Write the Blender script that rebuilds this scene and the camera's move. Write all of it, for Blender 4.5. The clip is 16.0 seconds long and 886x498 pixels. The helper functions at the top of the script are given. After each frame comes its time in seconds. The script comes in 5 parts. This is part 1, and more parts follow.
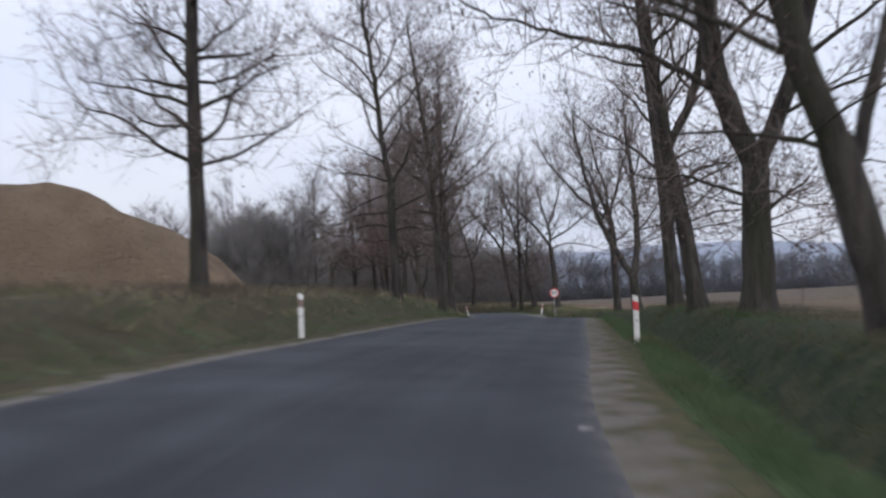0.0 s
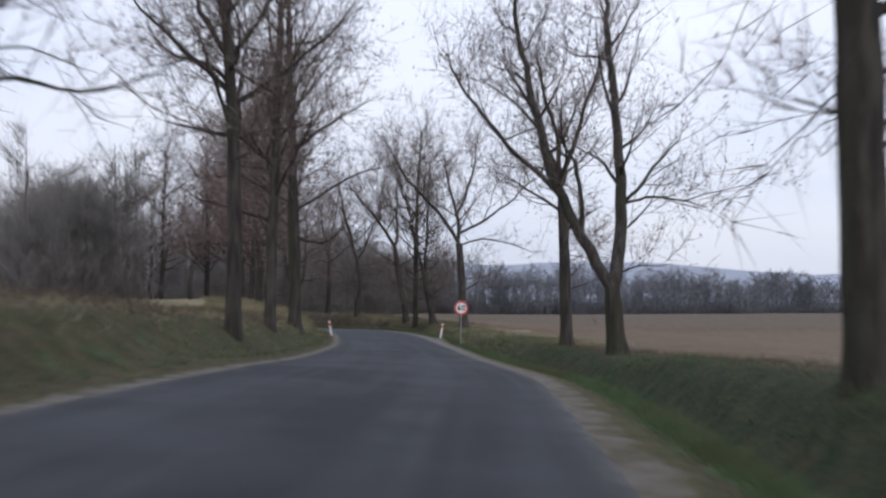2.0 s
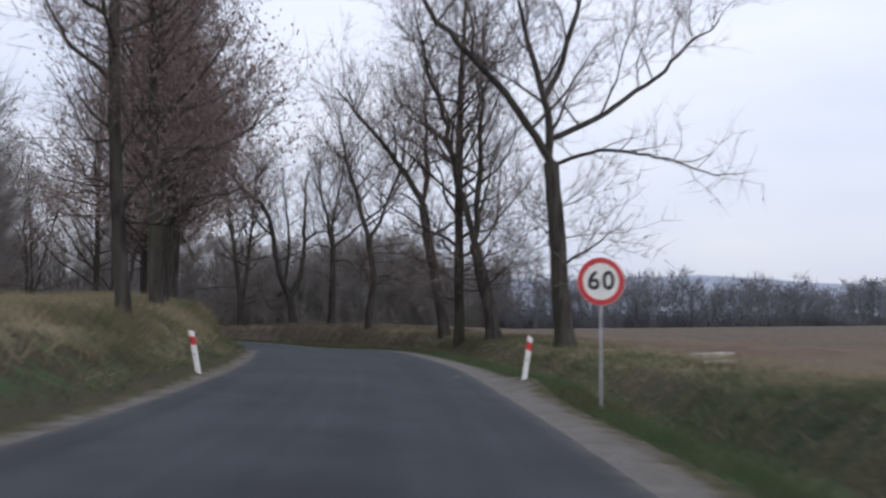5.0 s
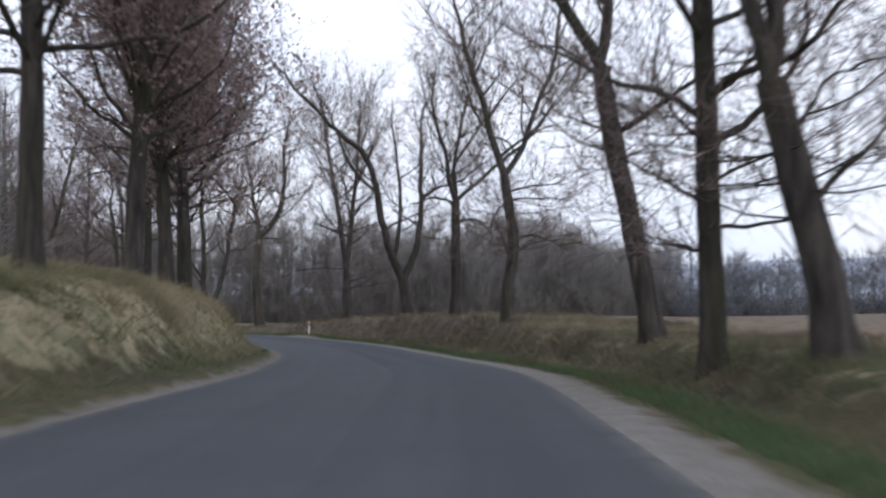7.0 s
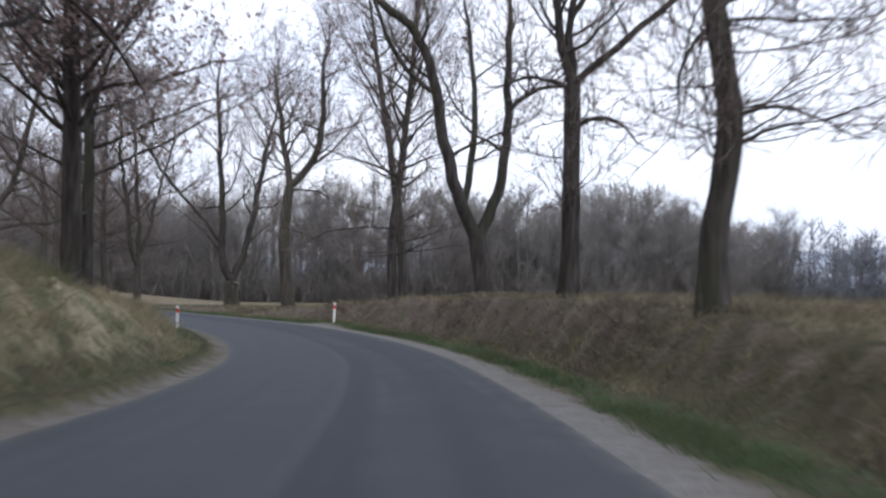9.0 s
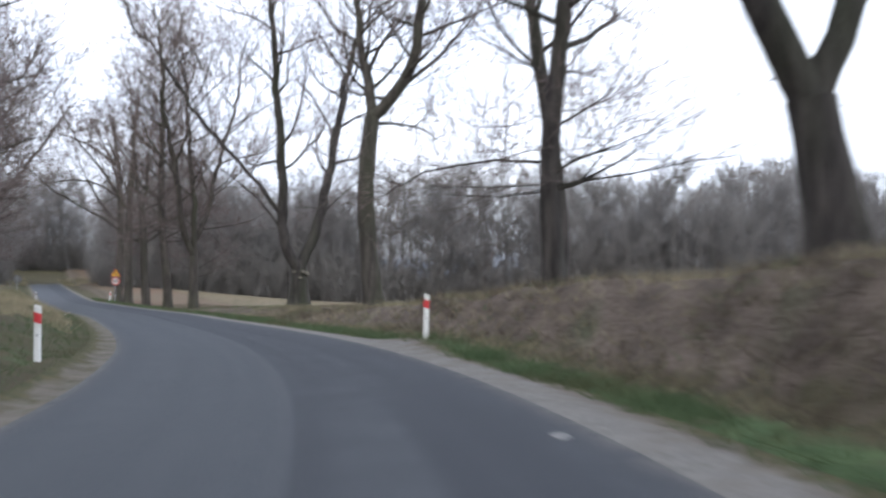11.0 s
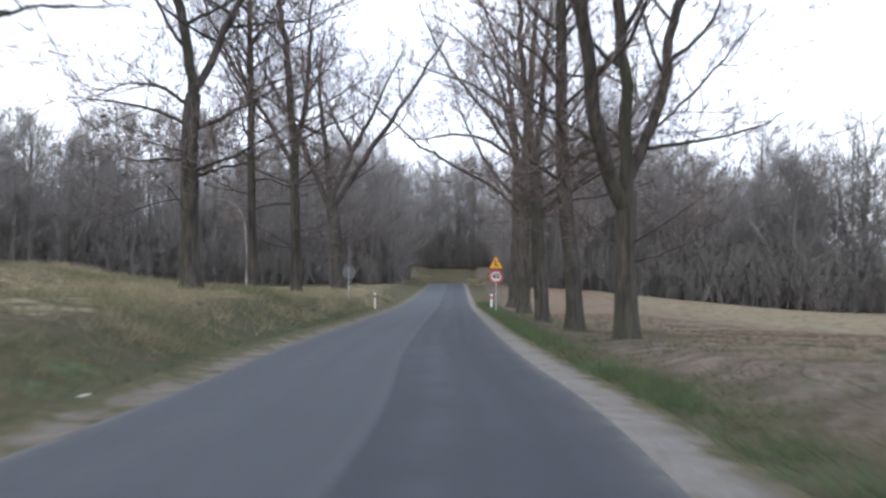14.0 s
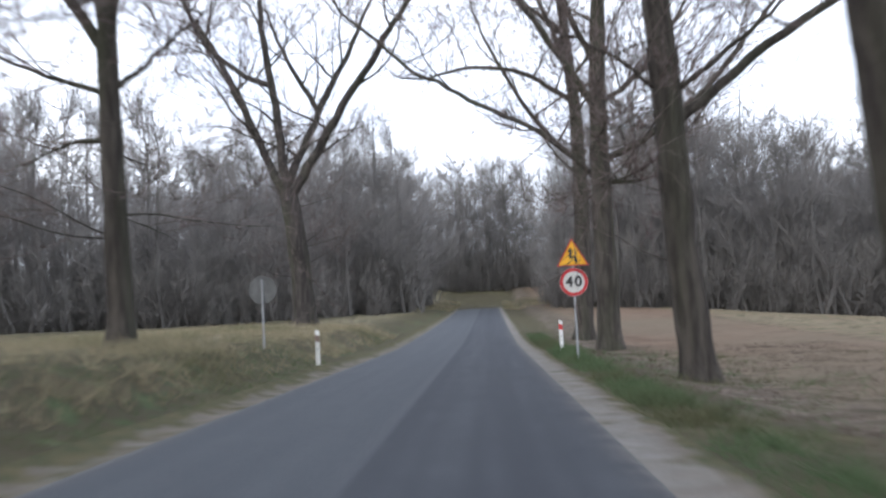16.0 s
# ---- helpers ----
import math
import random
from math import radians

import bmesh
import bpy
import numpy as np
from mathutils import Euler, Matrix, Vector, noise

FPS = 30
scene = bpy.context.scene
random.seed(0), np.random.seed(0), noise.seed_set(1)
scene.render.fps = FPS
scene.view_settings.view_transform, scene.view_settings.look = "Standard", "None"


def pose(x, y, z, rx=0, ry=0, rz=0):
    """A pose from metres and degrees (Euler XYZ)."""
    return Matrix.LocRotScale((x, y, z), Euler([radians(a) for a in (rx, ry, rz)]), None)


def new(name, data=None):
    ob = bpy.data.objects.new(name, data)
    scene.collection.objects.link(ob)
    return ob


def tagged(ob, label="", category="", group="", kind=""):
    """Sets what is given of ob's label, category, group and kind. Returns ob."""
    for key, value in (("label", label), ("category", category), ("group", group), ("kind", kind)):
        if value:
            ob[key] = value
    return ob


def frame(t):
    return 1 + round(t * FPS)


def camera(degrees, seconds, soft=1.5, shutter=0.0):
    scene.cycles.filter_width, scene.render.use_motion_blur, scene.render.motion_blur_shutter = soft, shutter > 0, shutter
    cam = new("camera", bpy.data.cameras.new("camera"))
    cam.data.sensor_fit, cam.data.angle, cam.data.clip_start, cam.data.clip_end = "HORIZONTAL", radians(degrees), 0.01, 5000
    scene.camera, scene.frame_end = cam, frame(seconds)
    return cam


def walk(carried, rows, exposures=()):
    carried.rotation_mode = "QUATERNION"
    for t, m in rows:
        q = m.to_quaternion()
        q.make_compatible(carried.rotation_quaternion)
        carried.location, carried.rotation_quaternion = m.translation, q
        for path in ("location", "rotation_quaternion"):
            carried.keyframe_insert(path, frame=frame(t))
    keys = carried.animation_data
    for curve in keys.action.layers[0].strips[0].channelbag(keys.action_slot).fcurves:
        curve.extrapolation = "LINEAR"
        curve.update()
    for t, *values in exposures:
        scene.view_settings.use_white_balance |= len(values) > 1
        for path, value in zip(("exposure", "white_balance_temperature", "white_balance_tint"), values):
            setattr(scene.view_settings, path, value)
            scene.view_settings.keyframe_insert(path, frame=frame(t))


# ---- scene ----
cam = camera(50.0, 16.0, soft=2.4, shutter=0.5)
PATH = [
    (0.0, pose(0.00, 0.00, -0.00, 92.61, 2.14, -0.00)),
    (0.5, pose(0.62, 7.86, 0.09, 93.15, 0.63, -1.77)),
    (1.0, pose(1.42, 15.54, 0.11, 93.91, 0.04, -3.76)),
    (1.5, pose(2.51, 23.09, 0.08, 92.87, 1.04, -4.87)),
    (2.0, pose(3.34, 30.36, 0.06, 93.04, -0.88, -5.77)),
    (2.5, pose(4.15, 37.35, -0.01, 92.76, -1.51, -6.11)),
    (3.0, pose(4.99, 44.43, -0.11, 92.91, -2.97, -7.26)),
    (5.5, pose(7.03, 78.57, -1.28, 94.12, -0.21, -0.55)),
    (6.0, pose(7.20, 85.23, -1.37, 93.70, -1.43, 2.40)),
    (6.5, pose(7.08, 91.89, -1.38, 94.04, -0.89, 4.33)),
    (7.0, pose(6.73, 98.65, -1.32, 93.36, 0.37, 6.86)),
    (7.5, pose(6.14, 105.21, -1.31, 93.44, 1.14, 8.84)),
    (8.0, pose(5.28, 111.20, -1.36, 93.78, -0.32, 10.82)),
    (8.5, pose(4.34, 117.08, -1.49, 92.57, -0.74, 11.58)),
    (11.0, pose(-4.01, 147.41, -2.30, 92.22, 0.37, 19.80)),
    (11.5, pose(-6.91, 153.65, -2.34, 91.20, 0.40, 25.28)),
    (12.0, pose(-10.42, 159.75, -2.35, 92.45, -0.80, 31.22)),
    (12.5, pose(-14.45, 165.75, -2.34, 92.02, -1.13, 35.76)),
    (13.0, pose(-18.82, 171.34, -2.36, 92.24, -1.25, 40.23)),
    (13.5, pose(-23.40, 176.70, -2.36, 92.25, -1.32, 42.50)),
    (14.0, pose(-28.04, 181.93, -2.37, 92.39, -0.22, 44.91)),
    (14.5, pose(-32.90, 187.28, -2.39, 92.29, 0.99, 46.02)),
    (15.0, pose(-38.20, 192.50, -2.41, 93.24, 2.65, 46.51)),
    (15.5, pose(-43.61, 197.91, -2.42, 94.34, 2.46, 46.53)),
    (16.0, pose(-49.10, 203.61, -2.44, 94.13, 2.86, 46.93)),

]
walk(cam, PATH, exposures=[(0.0, 0.32, 6270, 13), (3.0, 0.39, 6270, 13), (5.5, 0.30, 6270, 13), (6.0, 0.56, 6250, 12), (6.5, 0.76, 6250, 12), (7.0, 0.74, 6250, 12),
                         (8.5, 0.82, 6230, 12), (11.0, 1.30, 6200, 10), (12.5, 1.32, 6200, 10), (14.5, 1.38, 6200, 10), (16.0, 1.32, 6200, 10)])

# ---- world and light: a bright overcast evening ----
world = bpy.data.worlds.new("overcast_sky")
scene.world = world
world.use_nodes = True
wn, wl = world.node_tree.nodes, world.node_tree.links
sky = wn.new("ShaderNodeTexSky")
sky.sky_type = "NISHITA"
sky.sun_disc = False
sky.sun_elevation, sky.sun_rotation = radians(24), radians(205)
sky.dust_density, sky.air_density = 3.0, 1.0
cloud = wn.new("ShaderNodeTexNoise")
cloud.inputs["Scale"].default_value, cloud.inputs["Detail"].default_value = 2.2, 4
stretch = wn.new("ShaderNodeMapping")
stretch.inputs["Scale"].default_value = (1, 1, 3.5)
coord = wn.new("ShaderNodeTexCoord")
ramp = wn.new("ShaderNodeValToRGB")
ramp.color_ramp.elements[0].position, ramp.color_ramp.elements[1].position = 0.32, 0.7
ramp.color_ramp.elements[0].color = (6.7, 7.25, 8.5, 1)
ramp.color_ramp.elements[1].color = (8.3, 8.5, 9.1, 1)
veil = wn.new("ShaderNodeMix")
veil.data_type = "RGBA"
veil.inputs["Factor"].default_value = 0.88
wl.new(coord.outputs["Generated"], stretch.inputs["Vector"])
wl.new(stretch.outputs["Vector"], cloud.inputs["Vector"])
wl.new(cloud.outputs["Fac"], ramp.inputs["Fac"])
wl.new(sky.outputs["Color"], veil.inputs["A"])
wl.new(ramp.outputs["Color"], veil.inputs["B"])
split = wn.new("ShaderNodeSeparateXYZ")
rise_of = wn.new("ShaderNodeMapRange")
rise_of.inputs["From Min"].default_value, rise_of.inputs["From Max"].default_value = 0.0, 0.42
rise_of.inputs["To Min"].default_value, rise_of.inputs["To Max"].default_value = 0.78, 1.12
dome = wn.new("ShaderNodeVectorMath")
dome.operation = "SCALE"
wl.new(coord.outputs["Generated"], split.inputs["Vector"])
wl.new(split.outputs["Z"], rise_of.inputs["Value"])
wl.new(veil.outputs["Result"], dome.inputs[0])
wl.new(rise_of.outputs["Result"], dome.inputs["Scale"])
wl.new(dome.outputs["Vector"], wn["Background"].inputs["Color"])
wn["Background"].inputs["Strength"].default_value = 0.1
sun = new("sun", bpy.data.lights.new("sun", "SUN"))
sun.data.energy, sun.data.angle, sun.data.color = 0.5, radians(25), (1.0, 0.96, 0.9)
sun.matrix_world = pose(0, 0, 60, 62, 0, 25)


# ---- materials ----
def shade(name, rough=0.9, metal=0.0):
    m = bpy.data.materials.new(name)
    m.use_nodes = True
    b = m.node_tree.nodes["Principled BSDF"]
    b.inputs["Roughness"].default_value, b.inputs["Metallic"].default_value = rough, metal
    b.inputs["Specular IOR Level"].default_value = 0.5 if rough < 0.7 else 0.12
    return m, m.node_tree.nodes, m.node_tree.links, b


def position(n):
    return n.new("ShaderNodeNewGeometry").outputs["Position"]


def noise_fac(n, l, vec, scale, detail=4.0, lo=0.35, hi=0.65):
    t = n.new("ShaderNodeTexNoise")
    t.inputs["Scale"].default_value, t.inputs["Detail"].default_value = scale, detail
    l.new(vec, t.inputs["Vector"])
    r = n.new("ShaderNodeMapRange")
    r.inputs["From Min"].default_value, r.inputs["From Max"].default_value = lo, hi
    l.new(t.outputs["Fac"], r.inputs["Value"])
    return r.outputs["Result"]


def blend(n, l, fac, a, b):
    m = n.new("ShaderNodeMix")
    m.data_type = "RGBA"
    for key, value in (("Factor", fac), ("A", a), ("B", b)):
        if isinstance(value, tuple):
            m.inputs[key].default_value = (*value, 1)
        elif isinstance(value, float):
            m.inputs[key].default_value = value
        else:
            l.new(value, m.inputs[key])
    return m.outputs["Result"]


def relief(n, l, b, height, strength, distance):
    k = n.new("ShaderNodeBump")
    k.inputs["Strength"].default_value, k.inputs["Distance"].default_value = strength, distance
    l.new(height, k.inputs["Height"])
    l.new(k.outputs["Normal"], b.inputs["Normal"])


def grained(name, a, b_, scale, rough=0.9, c=None, fine=30.0, bump=0.3, depth=0.02, metal=0.0, tall=1.0):
    """Two colours mottled at one scale, a third in larger stains, with fine relief. tall: how far the grain is drawn out upwards."""
    m, n, l, b = shade(name, rough, metal)
    p = position(n)
    if tall != 1.0:
        k = n.new("ShaderNodeMapping")
        k.inputs["Scale"].default_value = (1, 1, 1 / tall)
        l.new(p, k.inputs["Vector"])
        p = k.outputs["Vector"]
    col = blend(n, l, noise_fac(n, l, p, scale), a, b_)
    if c:
        col = blend(n, l, noise_fac(n, l, p, scale * 0.17, 3.0, 0.45, 0.7), col, c)
    l.new(col, b.inputs["Base Color"])
    relief(n, l, b, noise_fac(n, l, p, fine), bump, depth)
    return m


def sheer(m):
    """Fine blades and twigs, so thin that half of their light comes through from behind."""
    n, l = m.node_tree.nodes, m.node_tree.links
    b = n["Principled BSDF"]
    t = n.new("ShaderNodeBsdfTranslucent")
    l.new(b.inputs["Base Color"].links[0].from_socket, t.inputs["Color"])
    k = n.new("ShaderNodeMixShader")
    l.new(b.outputs["BSDF"], k.inputs[1])
    l.new(t.outputs["BSDF"], k.inputs[2])
    l.new(k.outputs["Shader"], n["Material Output"].inputs["Surface"])
    return m


def attribute(n, name):
    a = n.new("ShaderNodeAttribute")
    a.attribute_name = name
    return a.outputs["Fac"]


def ground_material():
    m, n, l, b = shade("ground_cover", 1.0)
    p = position(n)
    turf = blend(n, l, noise_fac(n, l, p, 1.4), (0.056, 0.055, 0.030), (0.098, 0.085, 0.050))
    turf = blend(n, l, noise_fac(n, l, p, 0.25), turf, (0.066, 0.057, 0.038))
    lush = blend(n, l, noise_fac(n, l, p, 2.5), (0.052, 0.086, 0.040), (0.088, 0.124, 0.058))
    dry = blend(n, l, noise_fac(n, l, p, 1.8), (0.22, 0.19, 0.122), (0.35, 0.30, 0.195))
    dry = blend(n, l, noise_fac(n, l, p, 0.9, 4.0, 0.48, 0.68), dry, (0.13, 0.136, 0.078))
    field = blend(n, l, noise_fac(n, l, p, 0.7), (0.120, 0.081, 0.057), (0.170, 0.121, 0.088))
    field = blend(n, l, noise_fac(n, l, p, 0.06), field, (0.142, 0.115, 0.082))
    litter = blend(n, l, noise_fac(n, l, p, 1.1), (0.086, 0.069, 0.057), (0.148, 0.118, 0.096))
    litter = blend(n, l, noise_fac(n, l, p, 0.45, 5.0, 0.56, 0.7), litter, (0.085, 0.09, 0.055))
    edge = noise_fac(n, l, p, 1.6, 5.0, 0.3, 0.7)

    def ragged(name):
        s = n.new("ShaderNodeMath")
        s.operation = "MULTIPLY_ADD"
        s.inputs[1].default_value, s.inputs[2].default_value = 0.7, -0.35
        l.new(edge, s.inputs[0])
        t = n.new("ShaderNodeMath")
        t.operation = "ADD"
        l.new(attribute(n, name), t.inputs[0])
        l.new(s.outputs[0], t.inputs[1])
        r = n.new("ShaderNodeMapRange")
        r.inputs["From Min"].default_value, r.inputs["From Max"].default_value = 0.3, 0.7
        l.new(t.outputs[0], r.inputs["Value"])
        return r.outputs["Result"]
    col = blend(n, l, ragged("dry"), turf, dry)
    col = blend(n, l, ragged("lush"), col, lush)
    # ditch: dark weeds, with the hollow's shade mixed into the colour
    col = blend(n, l, ragged("ditch"), col, blend(n, l, noise_fac(n, l, p, 2.1), (0.026, 0.039, 0.023), (0.056, 0.062, 0.037)))
    col = blend(n, l, ragged("litter"), col, litter)
    col = blend(n, l, ragged("field"), col, field)
    l.new(col, b.inputs["Base Color"])
    relief(n, l, b, noise_fac(n, l, p, 9.0, 6.0), 0.6, 0.06)
    return m


def asphalt_material():
    m, n, l, b = shade("asphalt", 0.75)
    p = position(n)
    col = blend(n, l, noise_fac(n, l, p, 45.0, 3.0), (0.0218, 0.0240, 0.0278), (0.0325, 0.0353, 0.0402))
    col = blend(n, l, noise_fac(n, l, p, 0.35, 5.0, 0.4, 0.75), col, (0.0573, 0.062, 0.071))
    col = blend(n, l, attribute(n, "old"), col, blend(n, l, noise_fac(n, l, p, 30.0, 3.0), (0.0478, 0.053, 0.061), (0.0669, 0.073, 0.082)))
    col = blend(n, l, attribute(n, "patch"), col, (0.0345, 0.038, 0.046))
    worn = n.new("ShaderNodeMath")
    worn.operation = "MULTIPLY"
    l.new(attribute(n, "streak"), worn.inputs[0])
    l.new(noise_fac(n, l, p, 0.8, 6.0, 0.2, 0.8), worn.inputs[1])
    col = blend(n, l, worn.outputs[0], col, (0.0745, 0.081, 0.090))
    col = blend(n, l, attribute(n, "seam"), col, (0.0707, 0.076, 0.084))
    dust = n.new("ShaderNodeMath")
    dust.operation = "MULTIPLY"
    l.new(attribute(n, "edge"), dust.inputs[0])
    l.new(noise_fac(n, l, p, 2.3, 7.0, 0.22, 0.6), dust.inputs[1])
    col = blend(n, l, dust.outputs[0], col, blend(n, l, noise_fac(n, l, p, 16.0, 4.0), (0.115, 0.109, 0.10), (0.175, 0.167, 0.155)))
    l.new(col, b.inputs["Base Color"])
    relief(n, l, b, noise_fac(n, l, p, 60.0, 3.0), 0.35, 0.01)
    return m


GROUND = ground_material()
ASPHALT = asphalt_material()


def shoulder_material():
    m, n, l, b = shade("shoulder_dirt", 1.0)
    p = position(n)
    rim = blend(n, l, noise_fac(n, l, p, 3.5, 6.0, 0.25, 0.75), (0.15, 0.143, 0.132), (0.205, 0.196, 0.182))
    rim = blend(n, l, noise_fac(n, l, p, 14.0, 3.0, 0.5, 0.75), rim, (0.24, 0.23, 0.214))
    soil = blend(n, l, noise_fac(n, l, p, 2.1, 6.0, 0.25, 0.75), (0.112, 0.098, 0.082), (0.172, 0.151, 0.127))
    g = n.new("ShaderNodeMath")
    g.operation = "MULTIPLY_ADD"
    g.inputs[1].default_value, g.inputs[2].default_value = 0.4, -0.18
    l.new(noise_fac(n, l, p, 1.9, 7.0, 0.25, 0.75), g.inputs[0])
    h = n.new("ShaderNodeMath")
    h.operation = "ADD"
    l.new(attribute(n, "worn"), h.inputs[0])
    l.new(g.outputs[0], h.inputs[1])
    q = n.new("ShaderNodeMapRange")
    q.inputs["From Min"].default_value, q.inputs["From Max"].default_value = 0.02, 0.42
    l.new(h.outputs[0], q.inputs["Value"])
    col = blend(n, l, q.outputs["Result"], rim, soil)
    turf = blend(n, l, noise_fac(n, l, p, 3.0), (0.06, 0.065, 0.035), (0.10, 0.088, 0.05))
    k = n.new("ShaderNodeMath")
    k.operation = "ADD"
    l.new(attribute(n, "worn"), k.inputs[0])
    l.new(noise_fac(n, l, p, 1.7, 6.0, 0.2, 0.8), k.inputs[1])
    r = n.new("ShaderNodeMapRange")
    r.inputs["From Min"].default_value, r.inputs["From Max"].default_value = 0.8, 1.15
    l.new(k.outputs[0], r.inputs["Value"])
    l.new(blend(n, l, r.outputs["Result"], col, turf), b.inputs["Base Color"])
    relief(n, l, b, noise_fac(n, l, p, 22.0, 5.0), 0.6, 0.04)
    return m


DIRT = shoulder_material()
SAND = grained("heap_soil", (0.19, 0.14, 0.095), (0.275, 0.205, 0.142), 0.35, 1.0, (0.15, 0.11, 0.076), 3, 0.9, 0.3)
BARK = grained("bark", (0.035, 0.032, 0.030), (0.087, 0.077, 0.070), 6, 0.95, (0.050, 0.052, 0.036), 16, 0.8, 0.04, tall=6.0)
BARK_PALE = grained("pale_bark", (0.042, 0.037, 0.033), (0.095, 0.084, 0.072), 6, 0.95, (0.058, 0.060, 0.040), 16, 0.8, 0.04, tall=6.0)
TWIG = grained("twigs", (0.105, 0.084, 0.077), (0.175, 0.142, 0.131), 1.3, 0.9, bump=0.0)
CUT_WOOD = grained("cut_wood", (0.10, 0.09, 0.07), (0.16, 0.145, 0.115), 9, 0.9, (0.2, 0.18, 0.13), 20, 0.3, 0.02)
LEAF = sheer(grained("withered_leaves", (0.10, 0.072, 0.062), (0.17, 0.125, 0.105), 1.1, 0.8, bump=0.0))
LEAF_RED = sheer(grained("russet_leaves", (0.235, 0.172, 0.158), (0.35, 0.265, 0.246), 0.8, 0.8, bump=0.0))
# woods colours lightened to stand in for haze; stems a little darker
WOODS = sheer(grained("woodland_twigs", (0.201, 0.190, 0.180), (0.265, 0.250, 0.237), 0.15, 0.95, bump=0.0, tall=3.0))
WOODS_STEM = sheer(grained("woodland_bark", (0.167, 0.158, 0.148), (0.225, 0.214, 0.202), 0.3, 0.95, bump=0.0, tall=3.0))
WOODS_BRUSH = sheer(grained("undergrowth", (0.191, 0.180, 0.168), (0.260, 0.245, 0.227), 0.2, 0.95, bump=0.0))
# paler and bluer than the other woods: distance haze put into the colour
WOODS_HAZE = sheer(grained("haze_toned_woods", (0.155, 0.16, 0.174), (0.215, 0.22, 0.236), 0.06, 1.0, bump=0.0, tall=2.0))
PINE = grained("distant_conifers", (0.055, 0.068, 0.068), (0.085, 0.10, 0.10), 0.05, 1.0, bump=0.0)
# the blue-grey of the hills is haze painted into their base colour
HILL = grained("haze_toned_hills", (0.27, 0.30, 0.36), (0.31, 0.34, 0.40), 0.012, 1.0, bump=0.0)
GRASS_DRY = sheer(grained("dry_grass", (0.24, 0.205, 0.135), (0.38, 0.325, 0.215), 1.1, 0.9, (0.12, 0.13, 0.07), bump=0.0))
GRASS_BROWN = sheer(grained("dead_stalks", (0.085, 0.069, 0.055), (0.148, 0.119, 0.095), 1.2, 0.9, (0.14, 0.125, 0.08), bump=0.0))
GRASS_GREEN = sheer(grained("green_grass", (0.070, 0.108, 0.052), (0.118, 0.158, 0.082), 1.5, 0.9, (0.11, 0.105, 0.06), bump=0.0))
WHITE = grained("white_plastic", (0.74, 0.74, 0.71), (0.82, 0.82, 0.80), 3, 0.45, (0.62, 0.61, 0.56), 40, 0.1, 0.004)
RED = grained("red_film", (0.52, 0.03, 0.04), (0.60, 0.05, 0.05), 6, 0.4, bump=0.0)
BLACK = grained("black_print", (0.015, 0.015, 0.016), (0.03, 0.03, 0.03), 8, 0.5, bump=0.0)
YELLOW = grained("yellow_film", (0.85, 0.42, 0.02), (0.92, 0.50, 0.03), 5, 0.4, bump=0.0)
ZINC = grained("galvanised_steel", (0.34, 0.35, 0.36), (0.46, 0.47, 0.48), 4, 0.5, bump=0.1, metal=0.6)
DULL_ZINC = grained("weathered_zinc", (0.15, 0.15, 0.145), (0.22, 0.22, 0.21), 5, 0.75, (0.12, 0.12, 0.11), 30, 0.1, 0.002, metal=0.1)
GREY = grained("grey_print", (0.25, 0.25, 0.25), (0.36, 0.36, 0.36), 8, 0.6, bump=0.0)


# ---- meshes ----
def mesh_of(name, verts, faces, mats, index=None, smooth=False):
    verts, faces = np.asarray(verts, dtype=np.float32), np.asarray(faces, dtype=np.int32)
    me = bpy.data.meshes.new(name)
    k = faces.shape[1]
    me.vertices.add(len(verts))
    me.vertices.foreach_set("co", verts.ravel())
    me.loops.add(faces.size)
    me.loops.foreach_set("vertex_index", faces.ravel())
    me.polygons.add(len(faces))
    me.polygons.foreach_set("loop_start", np.arange(0, faces.size, k, dtype=np.int32))
    if index is not None:
        me.polygons.foreach_set("material_index", np.asarray(index, dtype=np.int32))
    me.polygons.foreach_set("use_smooth", np.full(len(faces), smooth))
    for m in mats if isinstance(mats, (list, tuple)) else [mats]:
        me.materials.append(m)
    me.update(calc_edges=True)
    me.validate()
    return me


def layer(me, name, values):
    a = me.attributes.new(name, "FLOAT", "POINT")
    a.data.foreach_set("value", np.asarray(values, dtype=np.float32))


def part(name, bm, material, parent, label=""):
    me = bpy.data.meshes.new(name)
    bm.to_mesh(me)
    bm.free()
    me.materials.append(material)
    ob = new(name, me)
    ob.parent = parent
    return tagged(ob, label)


def grid_faces(rows, cols):
    i = np.arange(rows - 1)[:, None] * cols + np.arange(cols - 1)[None, :]
    return np.stack([i, i + 1, i + cols + 1, i + cols], -1).reshape(-1, 4)


